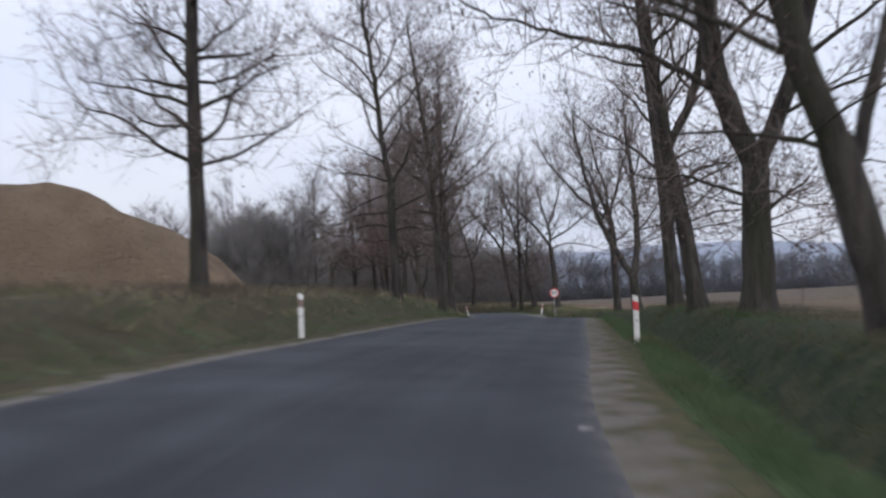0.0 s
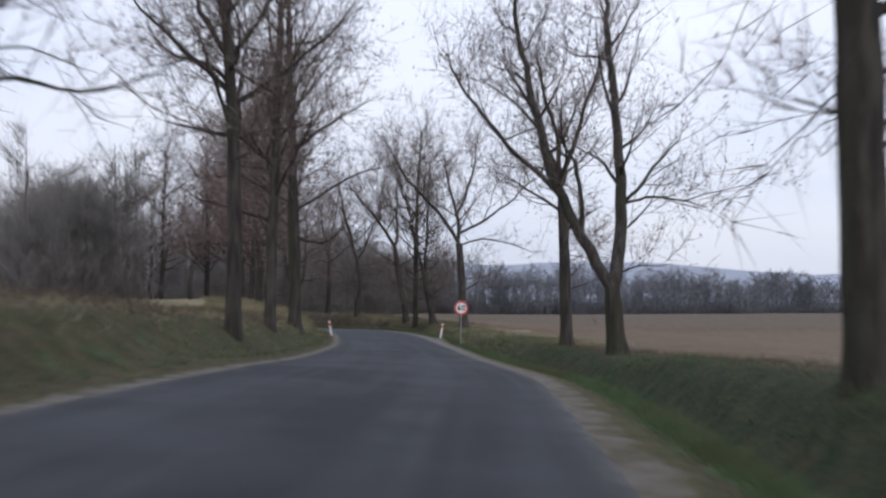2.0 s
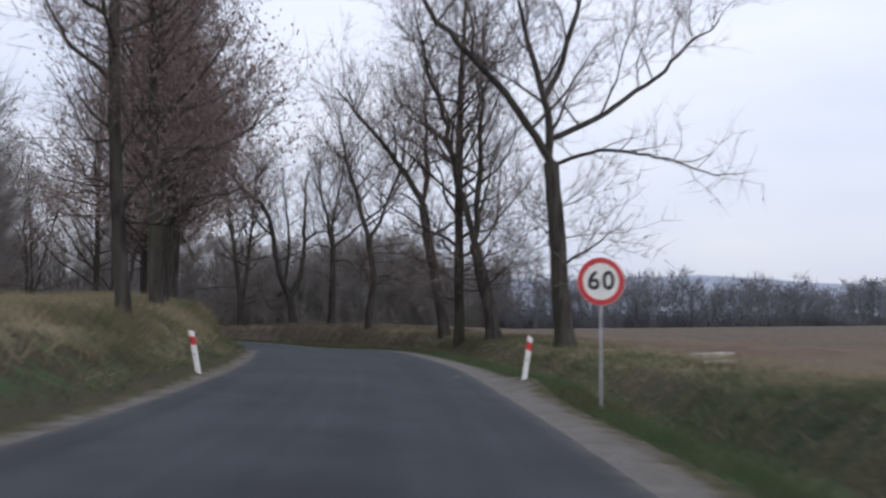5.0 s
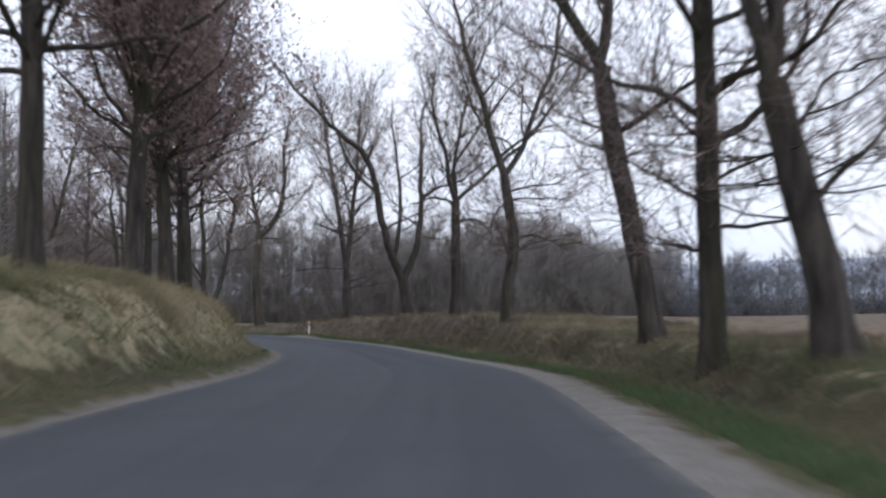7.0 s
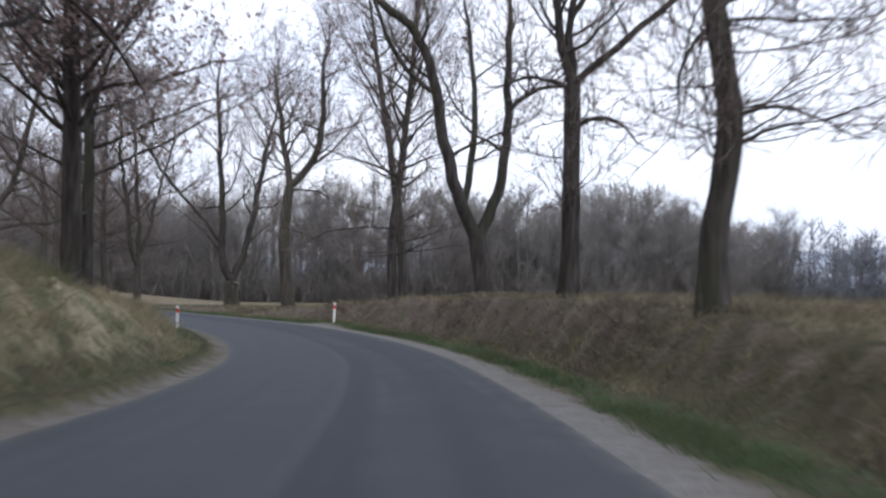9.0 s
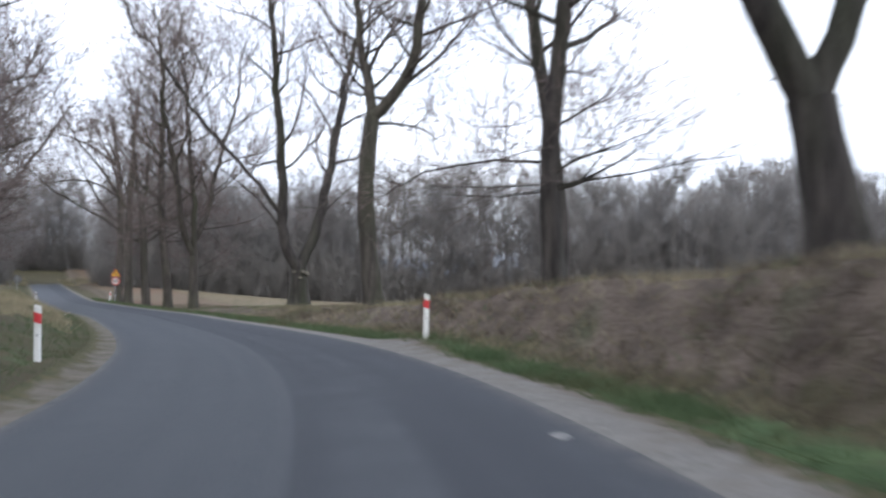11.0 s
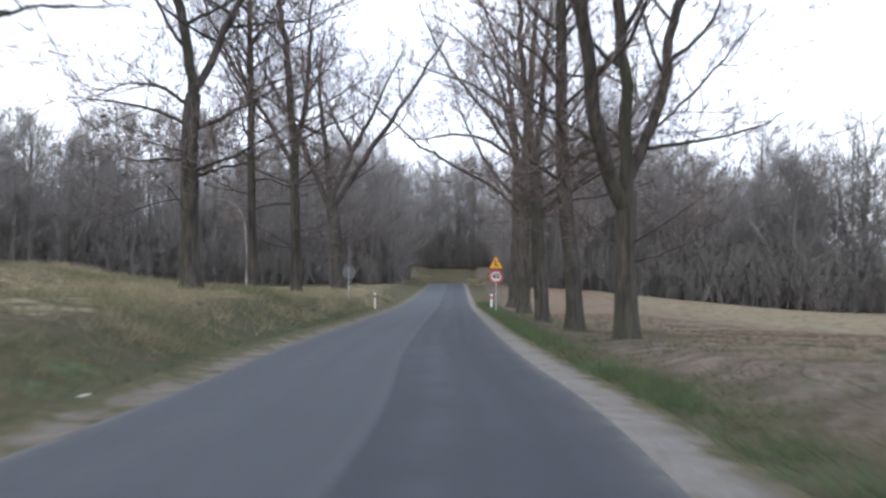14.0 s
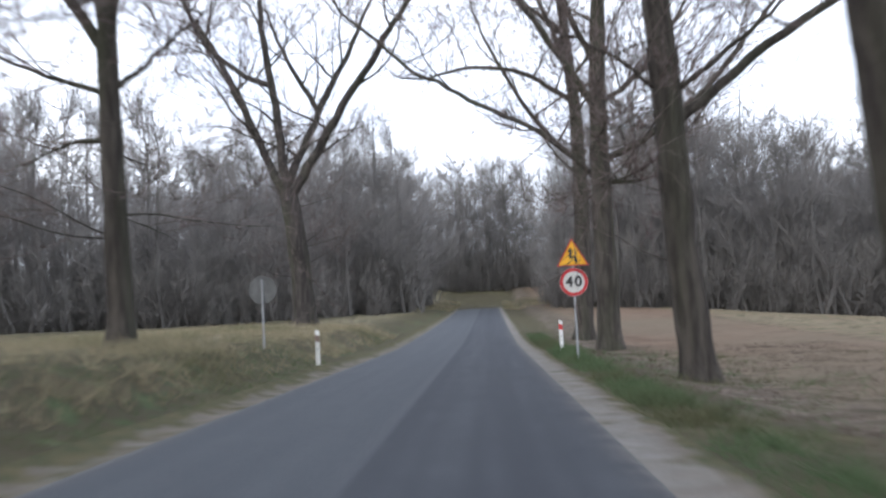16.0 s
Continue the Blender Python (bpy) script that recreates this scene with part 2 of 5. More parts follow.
def tube(points, radii, sides, lobes=None):
    """A tapered limb along points, as triangles. lobes: how far its section is folded into root ridges at each point."""
    p, r = np.asarray(points, float), np.asarray(radii, float)
    d = np.gradient(p, axis=0)
    d /= np.linalg.norm(d, axis=1)[:, None] + 1e-9
    ref = np.array([1.0, 0.13, 0.07]) if abs(d[0, 0]) < 0.8 else np.array([0.1, 1.0, 0.05])
    a = np.cross(d, ref)
    a /= np.linalg.norm(a, axis=1)[:, None] + 1e-9
    b = np.cross(d, a)
    ang = np.arange(sides) / sides * 2 * np.pi
    k3 = np.ones((len(p), sides)) if lobes is None else 1 + np.asarray(lobes)[:, None] * (np.sin(4 * ang + p[0, 2] + r[0] * 40) + 0.5 * np.sin(7 * ang + r[0] * 90))[None]
    v = p[:, None] + (r[:, None] * k3)[..., None] * (np.cos(ang)[None, :, None] * a[:, None] + np.sin(ang)[None, :, None] * b[:, None])
    k = len(p)
    i = (np.arange(k - 1)[:, None] * sides + np.arange(sides)[None]).ravel()
    j = (np.arange(k - 1)[:, None] * sides + (np.arange(sides)[None] + 1) % sides).ravel()
    f = np.concatenate([np.stack([i, j, j + sides], 1), np.stack([i, j + sides, i + sides], 1)])
    return v.reshape(-1, 3), f


def cones(base, way, radius):
    """Many thin three-sided twigs at once."""
    n = len(base)
    d = way / (np.linalg.norm(way, axis=1)[:, None] + 1e-9)
    ref = np.where(np.abs(d[:, 2:3]) < 0.8, np.array([[0.0, 0.0, 1.0]]), np.array([[1.0, 0.0, 0.0]]))
    a = np.cross(d, ref)
    a /= np.linalg.norm(a, axis=1)[:, None] + 1e-9
    b = np.cross(d, a)
    rad = np.broadcast_to(np.asarray(radius, float), (n,))[:, None]
    v = np.stack([base + a * rad, base + (-0.5 * a + 0.87 * b) * rad, base + (-0.5 * a - 0.87 * b) * rad, base + way], 1)
    i = np.arange(n)[:, None] * 4
    f = np.concatenate([i + [[0, 1, 3]], i + [[1, 2, 3]], i + [[2, 0, 3]]])
    return v.reshape(-1, 3), f


def slivers(base, way, radius, r):
    """Many thin flat blades or twigs at once, one face each."""
    n = len(base)
    a = np.cross(way, r.normal(0, 1, (n, 3)))
    a /= np.linalg.norm(a, axis=1)[:, None] + 1e-9
    rad = np.broadcast_to(np.asarray(radius, float), (n,))[:, None]
    return np.stack([base + a * rad, base - a * rad, base + way], 1).reshape(-1, 3), np.arange(n * 3).reshape(-1, 3)


def joined(pieces):
    vs, fs, k = [], [], 0
    for v, f in pieces:
        vs.append(v)
        fs.append(f + k)
        k += len(v)
    return np.concatenate(vs), np.concatenate(fs)


# ---- the road's line: x, y, z of the lane every 10 m ----
LANE = [(0.00, 0.00, -1.30), (0.80, 10.00, -1.20), (2.10, 19.90, -1.20), (3.30, 29.80, -1.24), (4.40, 39.80, -1.34), (5.50, 49.80, -1.54),
        (6.20, 59.70, -1.92), (6.70, 69.70, -2.26), (7.10, 79.60, -2.50), (7.10, 89.60, -2.58), (6.70, 99.60, -2.55), (5.50, 109.50, -2.64),
        (3.90, 119.40, -2.85), (1.40, 129.10, -3.16), (-1.25, 138.88, -3.45), (-4.46, 148.38, -3.61), (-8.94, 157.36, -3.65), (-14.49, 165.78, -3.64),
        (-20.61, 173.46, -3.66), (-27.33, 181.12, -3.67), (-34.03, 188.47, -3.69), (-41.10, 195.41, -3.71), (-48.09, 202.55, -3.73),
        (-55.09, 209.79, -3.74), (-62.08, 217.02, -3.74)]
lane = np.array(LANE)
S_MIN, S_MAX = -1500.0, 1500.0


def lane_curve():
    v = np.gradient(lane, axis=0)
    out = []
    for i in range(len(lane) - 1):
        for u in np.arange(0, 1, 0.05):
            h = (2 * u**3 - 3 * u**2 + 1, u**3 - 2 * u**2 + u, -2 * u**3 + 3 * u**2, u**3 - u**2)
            out.append(h[0] * lane[i] + h[1] * v[i] + h[2] * lane[i + 1] + h[3] * v[i + 1])
    c = np.array(out)
    s = np.concatenate([[0], np.cumsum(np.linalg.norm(np.diff(c[:, :2], axis=0), axis=1))])
    back, ahead = c[0] - c[4], c[-1] - c[-8]
    back, ahead = back / np.linalg.norm(back[:2]), ahead / np.linalg.norm(ahead[:2])
    back[2] = ahead[2] = 0
    sb = np.concatenate([np.arange(S_MIN, -60, 20), np.arange(-60, 0, 0.5)])
    sa = np.concatenate([np.arange(s[-1] + 0.5, 400, 0.5), np.arange(400, S_MAX + 1, 20)])
    cb, ca = c[0] - back * sb[:, None], c[-1] + ahead * (sa - s[-1])[:, None]
    ca[:, 2] += 2.6 * np.clip((sa - 262) / 95, 0, 1) ** 1.2
    return np.concatenate([sb, s, sa]), np.concatenate([cb, c, ca])


LS, LC = lane_curve()
tangent = np.gradient(LC[:, :2], axis=0)
tangent /= np.linalg.norm(tangent, axis=1)[:, None]


def along(s):
    """The lane's place and its unit tangent at the distance s."""
    p = np.stack([np.interp(s, LS, LC[:, i]) for i in range(3)], -1)
    t = np.stack([np.interp(s, LS, tangent[:, i]) for i in range(2)], -1)
    return p, t / np.linalg.norm(t, axis=-1, keepdims=True)


def beside(x, y):
    """Distance along the lane and offset to the right of it, for points of the plan."""
    q = np.stack([np.ravel(x), np.ravel(y)], 1).astype(float)
    keep = np.where((LS > -200) & (LS < 640))[0]
    s, off = np.zeros(len(q)), np.zeros(len(q))
    for a in range(0, len(q), 4000):
        d = ((q[a:a + 4000, None] - LC[None, keep, :2]) ** 2).sum(2)
        k = keep[d.argmin(1)]
        dd = q[a:a + 4000] - LC[k, :2]
        t = tangent[k]
        s[a:a + 4000] = LS[k] + (dd * t).sum(1)
        off[a:a + 4000] = t[:, 1] * dd[:, 0] - t[:, 0] * dd[:, 1]
    return s, off


def table(s, *pairs):
    return np.interp(s, pairs[0::2], pairs[1::2])


EDGE_S = np.arange(-130.0, 430.0, 1.0)


def eased(values):
    """A table along the road with its corners rounded off."""
    k = np.hanning(23)
    return np.convolve(np.pad(values, 11, mode="edge"), k / k.sum(), "valid")


RIGHT = eased(table(EDGE_S, 6, 0.75, 30, 1.2, 50, 2.0, 60, 1.95, 87, 1.92, 105, 1.68, 124, 2.4, 138, 2.4, 155, 2.25, 165, 2.2, 178, 1.7, 190, 1.3, 205, 1.45, 228, 1.3, 260, 1.2))


LEFT = eased(table(EDGE_S, 12, -4.9, 35, -4.6, 57, -4.4, 92, -4.3, 110, -4.5, 128, -4.1, 160, -3.6, 180, -3.5, 195, -3.8, 210, -3.95, 230, -4.1, 260, -4.3))


def right_edge(s):
    return np.interp(s, EDGE_S, RIGHT)


def left_edge(s):
    return np.interp(s, EDGE_S, LEFT)



def camber(s):
    return table(s, 15, -0.065, 35, -0.05, 57, -0.03, 93, -0.035, 120, 0.0, 155, 0.03, 175, 0.03, 195, 0.0)


def bank_left(s):
    return table(s, -60, 1.0, 0, 1.0, 25, 1.25, 45, 1.5, 80, 1.5, 90, 1.42, 105, 1.6, 115, 2.15, 125, 2.75, 136, 3.0, 143, 2.6, 150, 1.9, 160, 1.3, 172, 1.0, 185, 0.8, 205, 1.0, 228, 1.4, 245, 1.05, 265, 1.1, 300, 0.7, 330, 0.5)


def bank_right(s):
    return table(s, 0, 0.35, 45, 0.5, 64, 0.35, 75, 0.5, 100, 0.35, 125, 0.7, 145, 1.6, 158, 1.6, 168, 1.3, 176, 0.95, 185, 0.4, 200, 0.3, 216, 0.05, 235, -0.45, 260, -0.5, 300, 0, 350, 0.3)


def ditch(s):
    return table(s, -60, 0.7, 55, 0.65, 85, 0.35, 110, 0.1, 140, -0.1, 190, -0.05, 210, 0.15)


def soft(a, b, v):
    u = np.clip((v - a) / (b - a), 0, 1)
    return u * u * (3 - 2 * u)


def bare_height(s, off, x, y):
    """The ground's height: road bed, shoulders, banks, ditch and fields."""
    z0 = np.interp(s, LS, LC[:, 2])
    r, lft = right_edge(s), left_edge(s)
    er, el = off - r, lft - off
    inside = np.clip(off, lft, r)
    z = z0 + camber(s) * inside - 0.05
    br, bl = bank_right(s), bank_left(s)
    d = ditch(s)
    z = z - 0.05 * soft(0.2, 1.0, er) - d * soft(1.0, 2.3, er) + (br + d + 0.05) * soft(2.2, 3.7, er)
    z = z + bl * (0.1 * soft(0.1, 0.7, el) + 0.72 * soft(0.9, 2.9, el) + 0.18 * soft(2.5, 6.0, el))
    z = z + 0.8 * soft(6, 13, el) * table(s, 185, 0, 200, 1, 232, 1, 250, 0)
    far = soft(8, 50, er)
    z = z * (1 - far) + table(s, 0, -4.6, 60, -4.7, 100, -4.0, 150, -3.5, 202, -3.6, 222, -5.2) * far
    plain = soft(40, 160, el)
    z = z * (1 - plain) + (-0.6) * plain
    wave = np.sin(x * 0.9 + 1.3 * np.sin(y * 0.5)) * np.sin(y * 0.8 + 0.7 * np.sin(x * 0.6))
    z += wave * 0.07 * (soft(1.5, 4, er) + soft(1.5, 4, el))
    tuss = np.sin(x * 3.1 + 2.0 * np.sin(y * 1.7)) * np.sin(y * 2.7 + 1.6 * np.sin(x * 1.9))
    z += 0.09 * tuss * soft(1.2, 2.5, el) * (1 - soft(9, 14, el)) * table(s, 80, 0.6, 100, 1.5, 170, 1.5, 190, 0.8)
    z += 0.05 * tuss * soft(1.6, 3.0, er) * (1 - soft(7, 12, er)) * table(s, 55, 0.05, 85, 1, 195, 1, 212, 0.3)
    z += 5.0 * soft(356, 415, s) * (1 - soft(120, 220, np.abs(off)))
    z += 0.35 * np.sin(x * 0.11 + 2) * np.sin(y * 0.09) * soft(12, 30, el)
    return z


# height of the ground at the foot of the roadside posts
FEET = [(-3.18, 21.24, -0.92), (4.0, 19.84, -1.20), (9.55, 92.97, -2.47), (2.4, 92.95, -2.32), (-11.34, 166.63, -3.46), (-16.49, 160.88, -3.59), (-70.76, 219.05, -3.57), (-69.46, 227.98, -3.71)]
LIFT = []
for fx, fy, fz in FEET:
    fs, fo = beside([fx], [fy])
    LIFT.append((fx, fy, float(fz - bare_height(fs, fo, np.array([fx]), np.array([fy]))[0])))


def rises(s, off, x, y):
    """Small rises on which the roadside posts stand, clear of the road bed."""
    free = soft(0.1, 0.9, off - right_edge(s)) + soft(0.1, 0.9, left_edge(s) - off)
    return sum(dz * free * np.exp(-((x - fx) ** 2 + (y - fy) ** 2) / 2.2 ** 2) for fx, fy, dz in LIFT)


def height(s, off, x, y):
    return bare_height(s, off, x, y) + rises(s, off, x, y)


def ground_at(x, y):
    s, off = beside([x], [y])
    return float(height(s, off, np.array([x]), np.array([y]))[0])


# ---- ground sheet ----
def build_ground():
    ss = np.concatenate([[-1500, -700, -350, -180, -110], np.arange(-60, -8, 4), np.arange(-8, 300, 1.0), np.arange(300, 400, 5), [430, 500, 700, 1000, 1500]])
    near_off = np.concatenate([np.arange(-14, -7, 0.7), np.arange(-7, 7, 0.4), np.arange(7, 14.1, 0.7)])
    outer = 1.2 * (1.21 ** np.arange(0, 34) - 1) / 0.21
    outer = outer[1:]
    p, t = along(ss)
    nr = np.stack([t[:, 1], -t[:, 0]], 1)
    th_l = np.radians(table(ss, -60, 215, 300, 155))
    th_r = np.radians(table(ss, -60, -25, 300, 55))
    cols = []
    for o in outer[::-1]:
        cols.append(p[:, :2] + nr * near_off[0] + np.stack([np.cos(th_l), np.sin(th_l)], 1) * o)
    for o in near_off:
        cols.append(p[:, :2] + nr * o)
    for o in outer:
        cols.append(p[:, :2] + nr * near_off[-1] + np.stack([np.cos(th_r), np.sin(th_r)], 1) * o)
    xy = np.stack(cols, 1)
    s = np.repeat(ss[:, None], xy.shape[1], 1)
    off = np.concatenate([near_off[0] - outer[::-1], near_off, near_off[-1] + outer])[None].repeat(len(ss), 0)
    x, y = xy[..., 0].ravel(), xy[..., 1].ravel()
    s, off = s.ravel(), off.ravel()
    mid = (np.abs(off) > 14) & (np.abs(off) < 700) & (s > -60) & (s < 470)
    s2, o2 = beside(x[mid], y[mid])
    s[mid], off[mid] = s2, o2
    z = height(s, off, x, y)
    me = mesh_of("ground", np.stack([x, y, z], 1), grid_faces(*xy.shape[:2])[:, ::-1], GROUND, smooth=True)
    er, el = off - right_edge(s), left_edge(s) - off
    near_field = table(s, 195, 5.5, 210, 2.2)
    field = soft(near_field, near_field + table(s, 195, 3.0, 210, 5.5), er) * table(s, 0, 1, 128, 1, 140, 0.55, 160, 0.3, 198, 0.25, 210, 1)
    wide = table(s, 85, 1.12, 110, 1.0, 150, 1.0, 175, 0.45, 300, 0.4)
    lush = soft(0.6, 1.1, er) * (1 - soft(1.7 * wide, 3.0 * wide, er)) * table(s, 0, 1, 80, 1, 100, 0.35, 150, 0.3, 160, 0.9, 175, 0.6, 190, 0.8, 215, 0.62)
    lush = np.maximum(lush, soft(0.5, 1.0, el) * (1 - soft(1.6, 3.2, el)) * table(s, 0, 0.22, 60, 0.3, 90, 0.4, 100, 0.22, 150, 0.2, 260, 0.3))
    near_dry = table(s, 80, 0, 95, 1, 158, 1, 170, 0)
    dry = soft(2.0 - 1.2 * near_dry, 4.5 - 2.2 * near_dry, el) * table(s, 0, 0.12, 70, 0.25, 90, 0.75, 100, 1.0, 165, 1.0, 185, 0.45, 250, 0.4)
    dry = np.maximum(dry, soft(2.5, 4.0, er) * table(s, 80, 0.2, 100, 0.5, 140, 0.3))
    litter = soft(1.8, 3.2, er) * table(s, 120, 0.0, 145, 0.6, 160, 1, 178, 1.0, 200, 0.85, 214, 0.65, 262, 0.6)
    litter = np.maximum(litter, soft(12, 20, el) * table(s, 80, 0.2, 110, 1, 170, 1, 190, 0))
    dry = dry * (1 - 0.75 * soft(7, 13, el) * table(s, 170, 0, 190, 1))
    litter = np.maximum(litter, soft(3.2, 6.0, el) * (1 - soft(50, 80, el)) * table(s, -20, 0.6, 20, 0.6, 60, 0.9, 92, 0.7, 105, 0))
    rim = 0.55 * soft(13, 16, er) * (1 - soft(60, 75, er)) * table(s, 190, 0, 205, 1)
    field, dry, litter = field * (1 - rim), np.maximum(dry, rim), litter * (1 - rim)
    lush = lush * (1 - soft(335, 350, s))
    # zone of the ditch colour, which holds weeds and painted shade
    weeds = soft(2.0, 2.8, er) * (1 - soft(4.0, 5.5, er)) * table(s, 0, 0.9, 55, 0.9, 85, 0.6, 95, 0.2, 110, 0.0)
    for name, v in (("ditch", weeds), ("field", field), ("lush", lush), ("dry", dry), ("litter", litter)):
        layer(me, name, v)
    tagged(new("ground", me), "verges, banks and brown fields under autumn grass", "ground", kind="structure")


build_ground()


# ---- road and its dirt shoulders ----
def road_rows():
    """Centreline rows of the road, which bends away behind the trees at its far end."""
    s = np.concatenate([np.arange(-120, -10, 5), np.arange(-10, 345, 1.0)])
    p, t = along(s)
    a, d = p[-1].copy(), t[-1].copy()
    for _ in range(45):
        c, k = math.cos(0.03), math.sin(0.03)
        d = np.array([d[0] * c - d[1] * k, d[0] * k + d[1] * c])
        a = a + np.array([d[0], d[1], 0.0])
        p, t, s = np.vstack([p, a]), np.vstack([t, d]), np.append(s, s[-1] + 1)
    return s, p, t


def strip(name, offs, drop, mat):
    s, p, t = road_rows()
    nr = np.stack([t[:, 1], -t[:, 0]], 1)
    o = np.stack([f(s) for f in offs], 1)
    xy = p[:, None, :2] + nr[:, None] * o[..., None]
    lim = np.clip(o, left_edge(s)[:, None], right_edge(s)[:, None])
    z = p[:, None, 2] + camber(s)[:, None] * lim + np.asarray(drop)[None]
    s2 = s[:, None] + 0 * o
    z = z + rises(s2, o, xy[..., 0], xy[..., 1])
    if name == "shoulder":
        low = np.array([d < -0.1 for d in drop])
        z = np.where(low[None], z, np.maximum(z, height(s2, o, xy[..., 0], xy[..., 1]) + 0.045))
    v = np.concatenate([xy, z[..., None]], 2)
    return mesh_of(name, v.reshape(-1, 3), grid_faces(*o.shape)[:, ::-1], mat, smooth=True), s, o


def wobble(s, amount, seed):
    r = np.random.default_rng(seed)
    k = np.interp(s, np.arange(-130, 420, 1.3), r.normal(0, amount, len(np.arange(-130, 420, 1.3))))
    return k + np.interp(s, np.arange(-130, 420, 7.0), r.normal(0, amount, len(np.arange(-130, 420, 7.0))))


fr = [0.0, 0.02] + [0.05 + 0.03 * k for k in range(15)] + [0.5, 0.515, 0.53, 0.545] + [0.575 + 0.03 * k for k in range(14)] + [0.98, 1.0]
road_offs = [(lambda s, f=f: left_edge(s) + (right_edge(s) - left_edge(s)) * f + (wobble(s, 0.035, 3) if f < 0.01 else wobble(s, 0.015, 5) if f > 0.99 else 0)) for f in fr]
me, rs, _ = strip("road", road_offs, [-0.035, 0.0] + [0.02 if 0.2 < f < 0.8 else 0.008 for f in fr[2:-2]] + [0.0, -0.035], ASPHALT)
f_all = np.repeat(np.array(fr)[None], len(rs), 0)
layer(me, "patch", (np.clip((f_all - 0.53) / 0.015, 0, 1) * table(rs, 95, 0.15, 130, 0.6, 180, 0.85, 260, 0.85)[:, None]).ravel())
layer(me, "seam", (np.exp(-((f_all - 0.522) / 0.012) ** 2) * table(rs, 90, 0, 130, 0.35, 175, 0.6, 300, 0.5)[:, None]).ravel())
layer(me, "old", np.repeat(table(rs, 70, 0, 110, 0.75, 150, 1)[:, None], len(fr), 1).ravel())
r2 = np.random.default_rng(77)
lines = np.array([np.interp(rs, np.arange(-140, 440, 9.0), r2.normal(0, 1, 65)) for _ in fr]).T
lines = lines * 0.22 + 0.5 * np.exp(-((f_all - 0.66) / 0.07) ** 2) + 0.4 * np.exp(-((f_all - 0.9) / 0.06) ** 2) + 0.5 * np.exp(-((f_all - 0.2) / 0.09) ** 2) + 0.3 * np.exp(-((f_all - 0.4) / 0.06) ** 2)
rim_f = np.minimum(f_all, 1 - f_all)
layer(me, "edge", np.interp(rim_f, [0.0, 0.02, 0.05, 0.085], [1.0, 0.6, 0.1, 0.0]).ravel())
layer(me, "streak", np.clip(lines, 0, 1).ravel())
tagged(new("road", me), "narrow unmarked asphalt country road with worn edges", "road", kind="structure")

def right_dirt(s):
    return table(s, 0, 0.95, 40, 0.72, 60, 0.7, 85, 1.0, 150, 1.25, 200, 0.85, 260, 0.6)


def left_dirt(s):
    return table(s, 0, 0.38, 90, 0.42, 150, 0.65, 260, 0.7)


cuts = (0.0, 0.25, 0.45, 0.65, 0.85, 1.05)
me, ss_, _ = strip("shoulder", [lambda s: right_edge(s) - 0.12] + [(lambda s, k=k: right_edge(s) + right_dirt(s) * k + wobble(s, 0.014 * k, 9)) for k in cuts[1:]],
                   [-0.03, -0.03, -0.035, -0.045, -0.06, -0.14], DIRT)
layer(me, "worn", (np.array([[0, 0.05, 0.15, 0.45, 0.75, 1.0]]) + table(ss_, 40, 0.32, 75, 0.08, 150, 0.0, 190, 0.05, 215, 0.12)[:, None]).ravel())
tagged(new("shoulder", me), "pale trampled dirt shoulder along the asphalt", "shoulder", kind="structure")
me, ss_, _ = strip("shoulder", [(lambda s, k=k: left_edge(s) - left_dirt(s) * k + wobble(s, 0.014 * k, 19)) for k in cuts[:0:-1]] + [lambda s: left_edge(s) + 0.12],
                   [-0.12, -0.06, -0.045, -0.035, -0.03, -0.03], DIRT)
layer(me, "worn", (np.array([[1.0, 0.75, 0.45, 0.15, 0.05, 0]]) + table(ss_, 85, 0.2, 120, 0.16, 150, 0.28, 205, 0.36)[:, None]).ravel())
tagged(new("shoulder", me), "pale gravelly dirt edge below the grass bank", "shoulder", kind="structure")


# ---- trees ----
def unit(v):
    return v / (np.linalg.norm(v) + 1e-9)


def rooted(pts, rad, sides):
    """The trunk with its foot widening into ridged roots and with slow swellings in its bark."""
    pts = np.vstack([pts[0] - [0, 0, 0.35], pts])
    rad = np.concatenate([rad[:1], rad])
    u = np.concatenate([[0, 0.5, 1.0, 1.25, 1.5, 1.75], np.arange(2, len(pts) - 0.99, 0.5)])
    i = np.arange(len(pts))
    p = np.stack([np.interp(u, i, pts[:, k]) for k in range(3)], 1)
    q = np.interp(u, i, rad)
    z = np.clip(p[:, 2], 0, None)
    q = q * (1 + 0.27 * np.exp(-z / 0.35)) * (1 + 0.03 * np.sin(z * 2.3 + rad[0] * 70) + 0.02 * np.sin(z * 5.1))
    return tube(p, q, 20, 0.035 + 0.14 * np.exp(-z / 0.6))


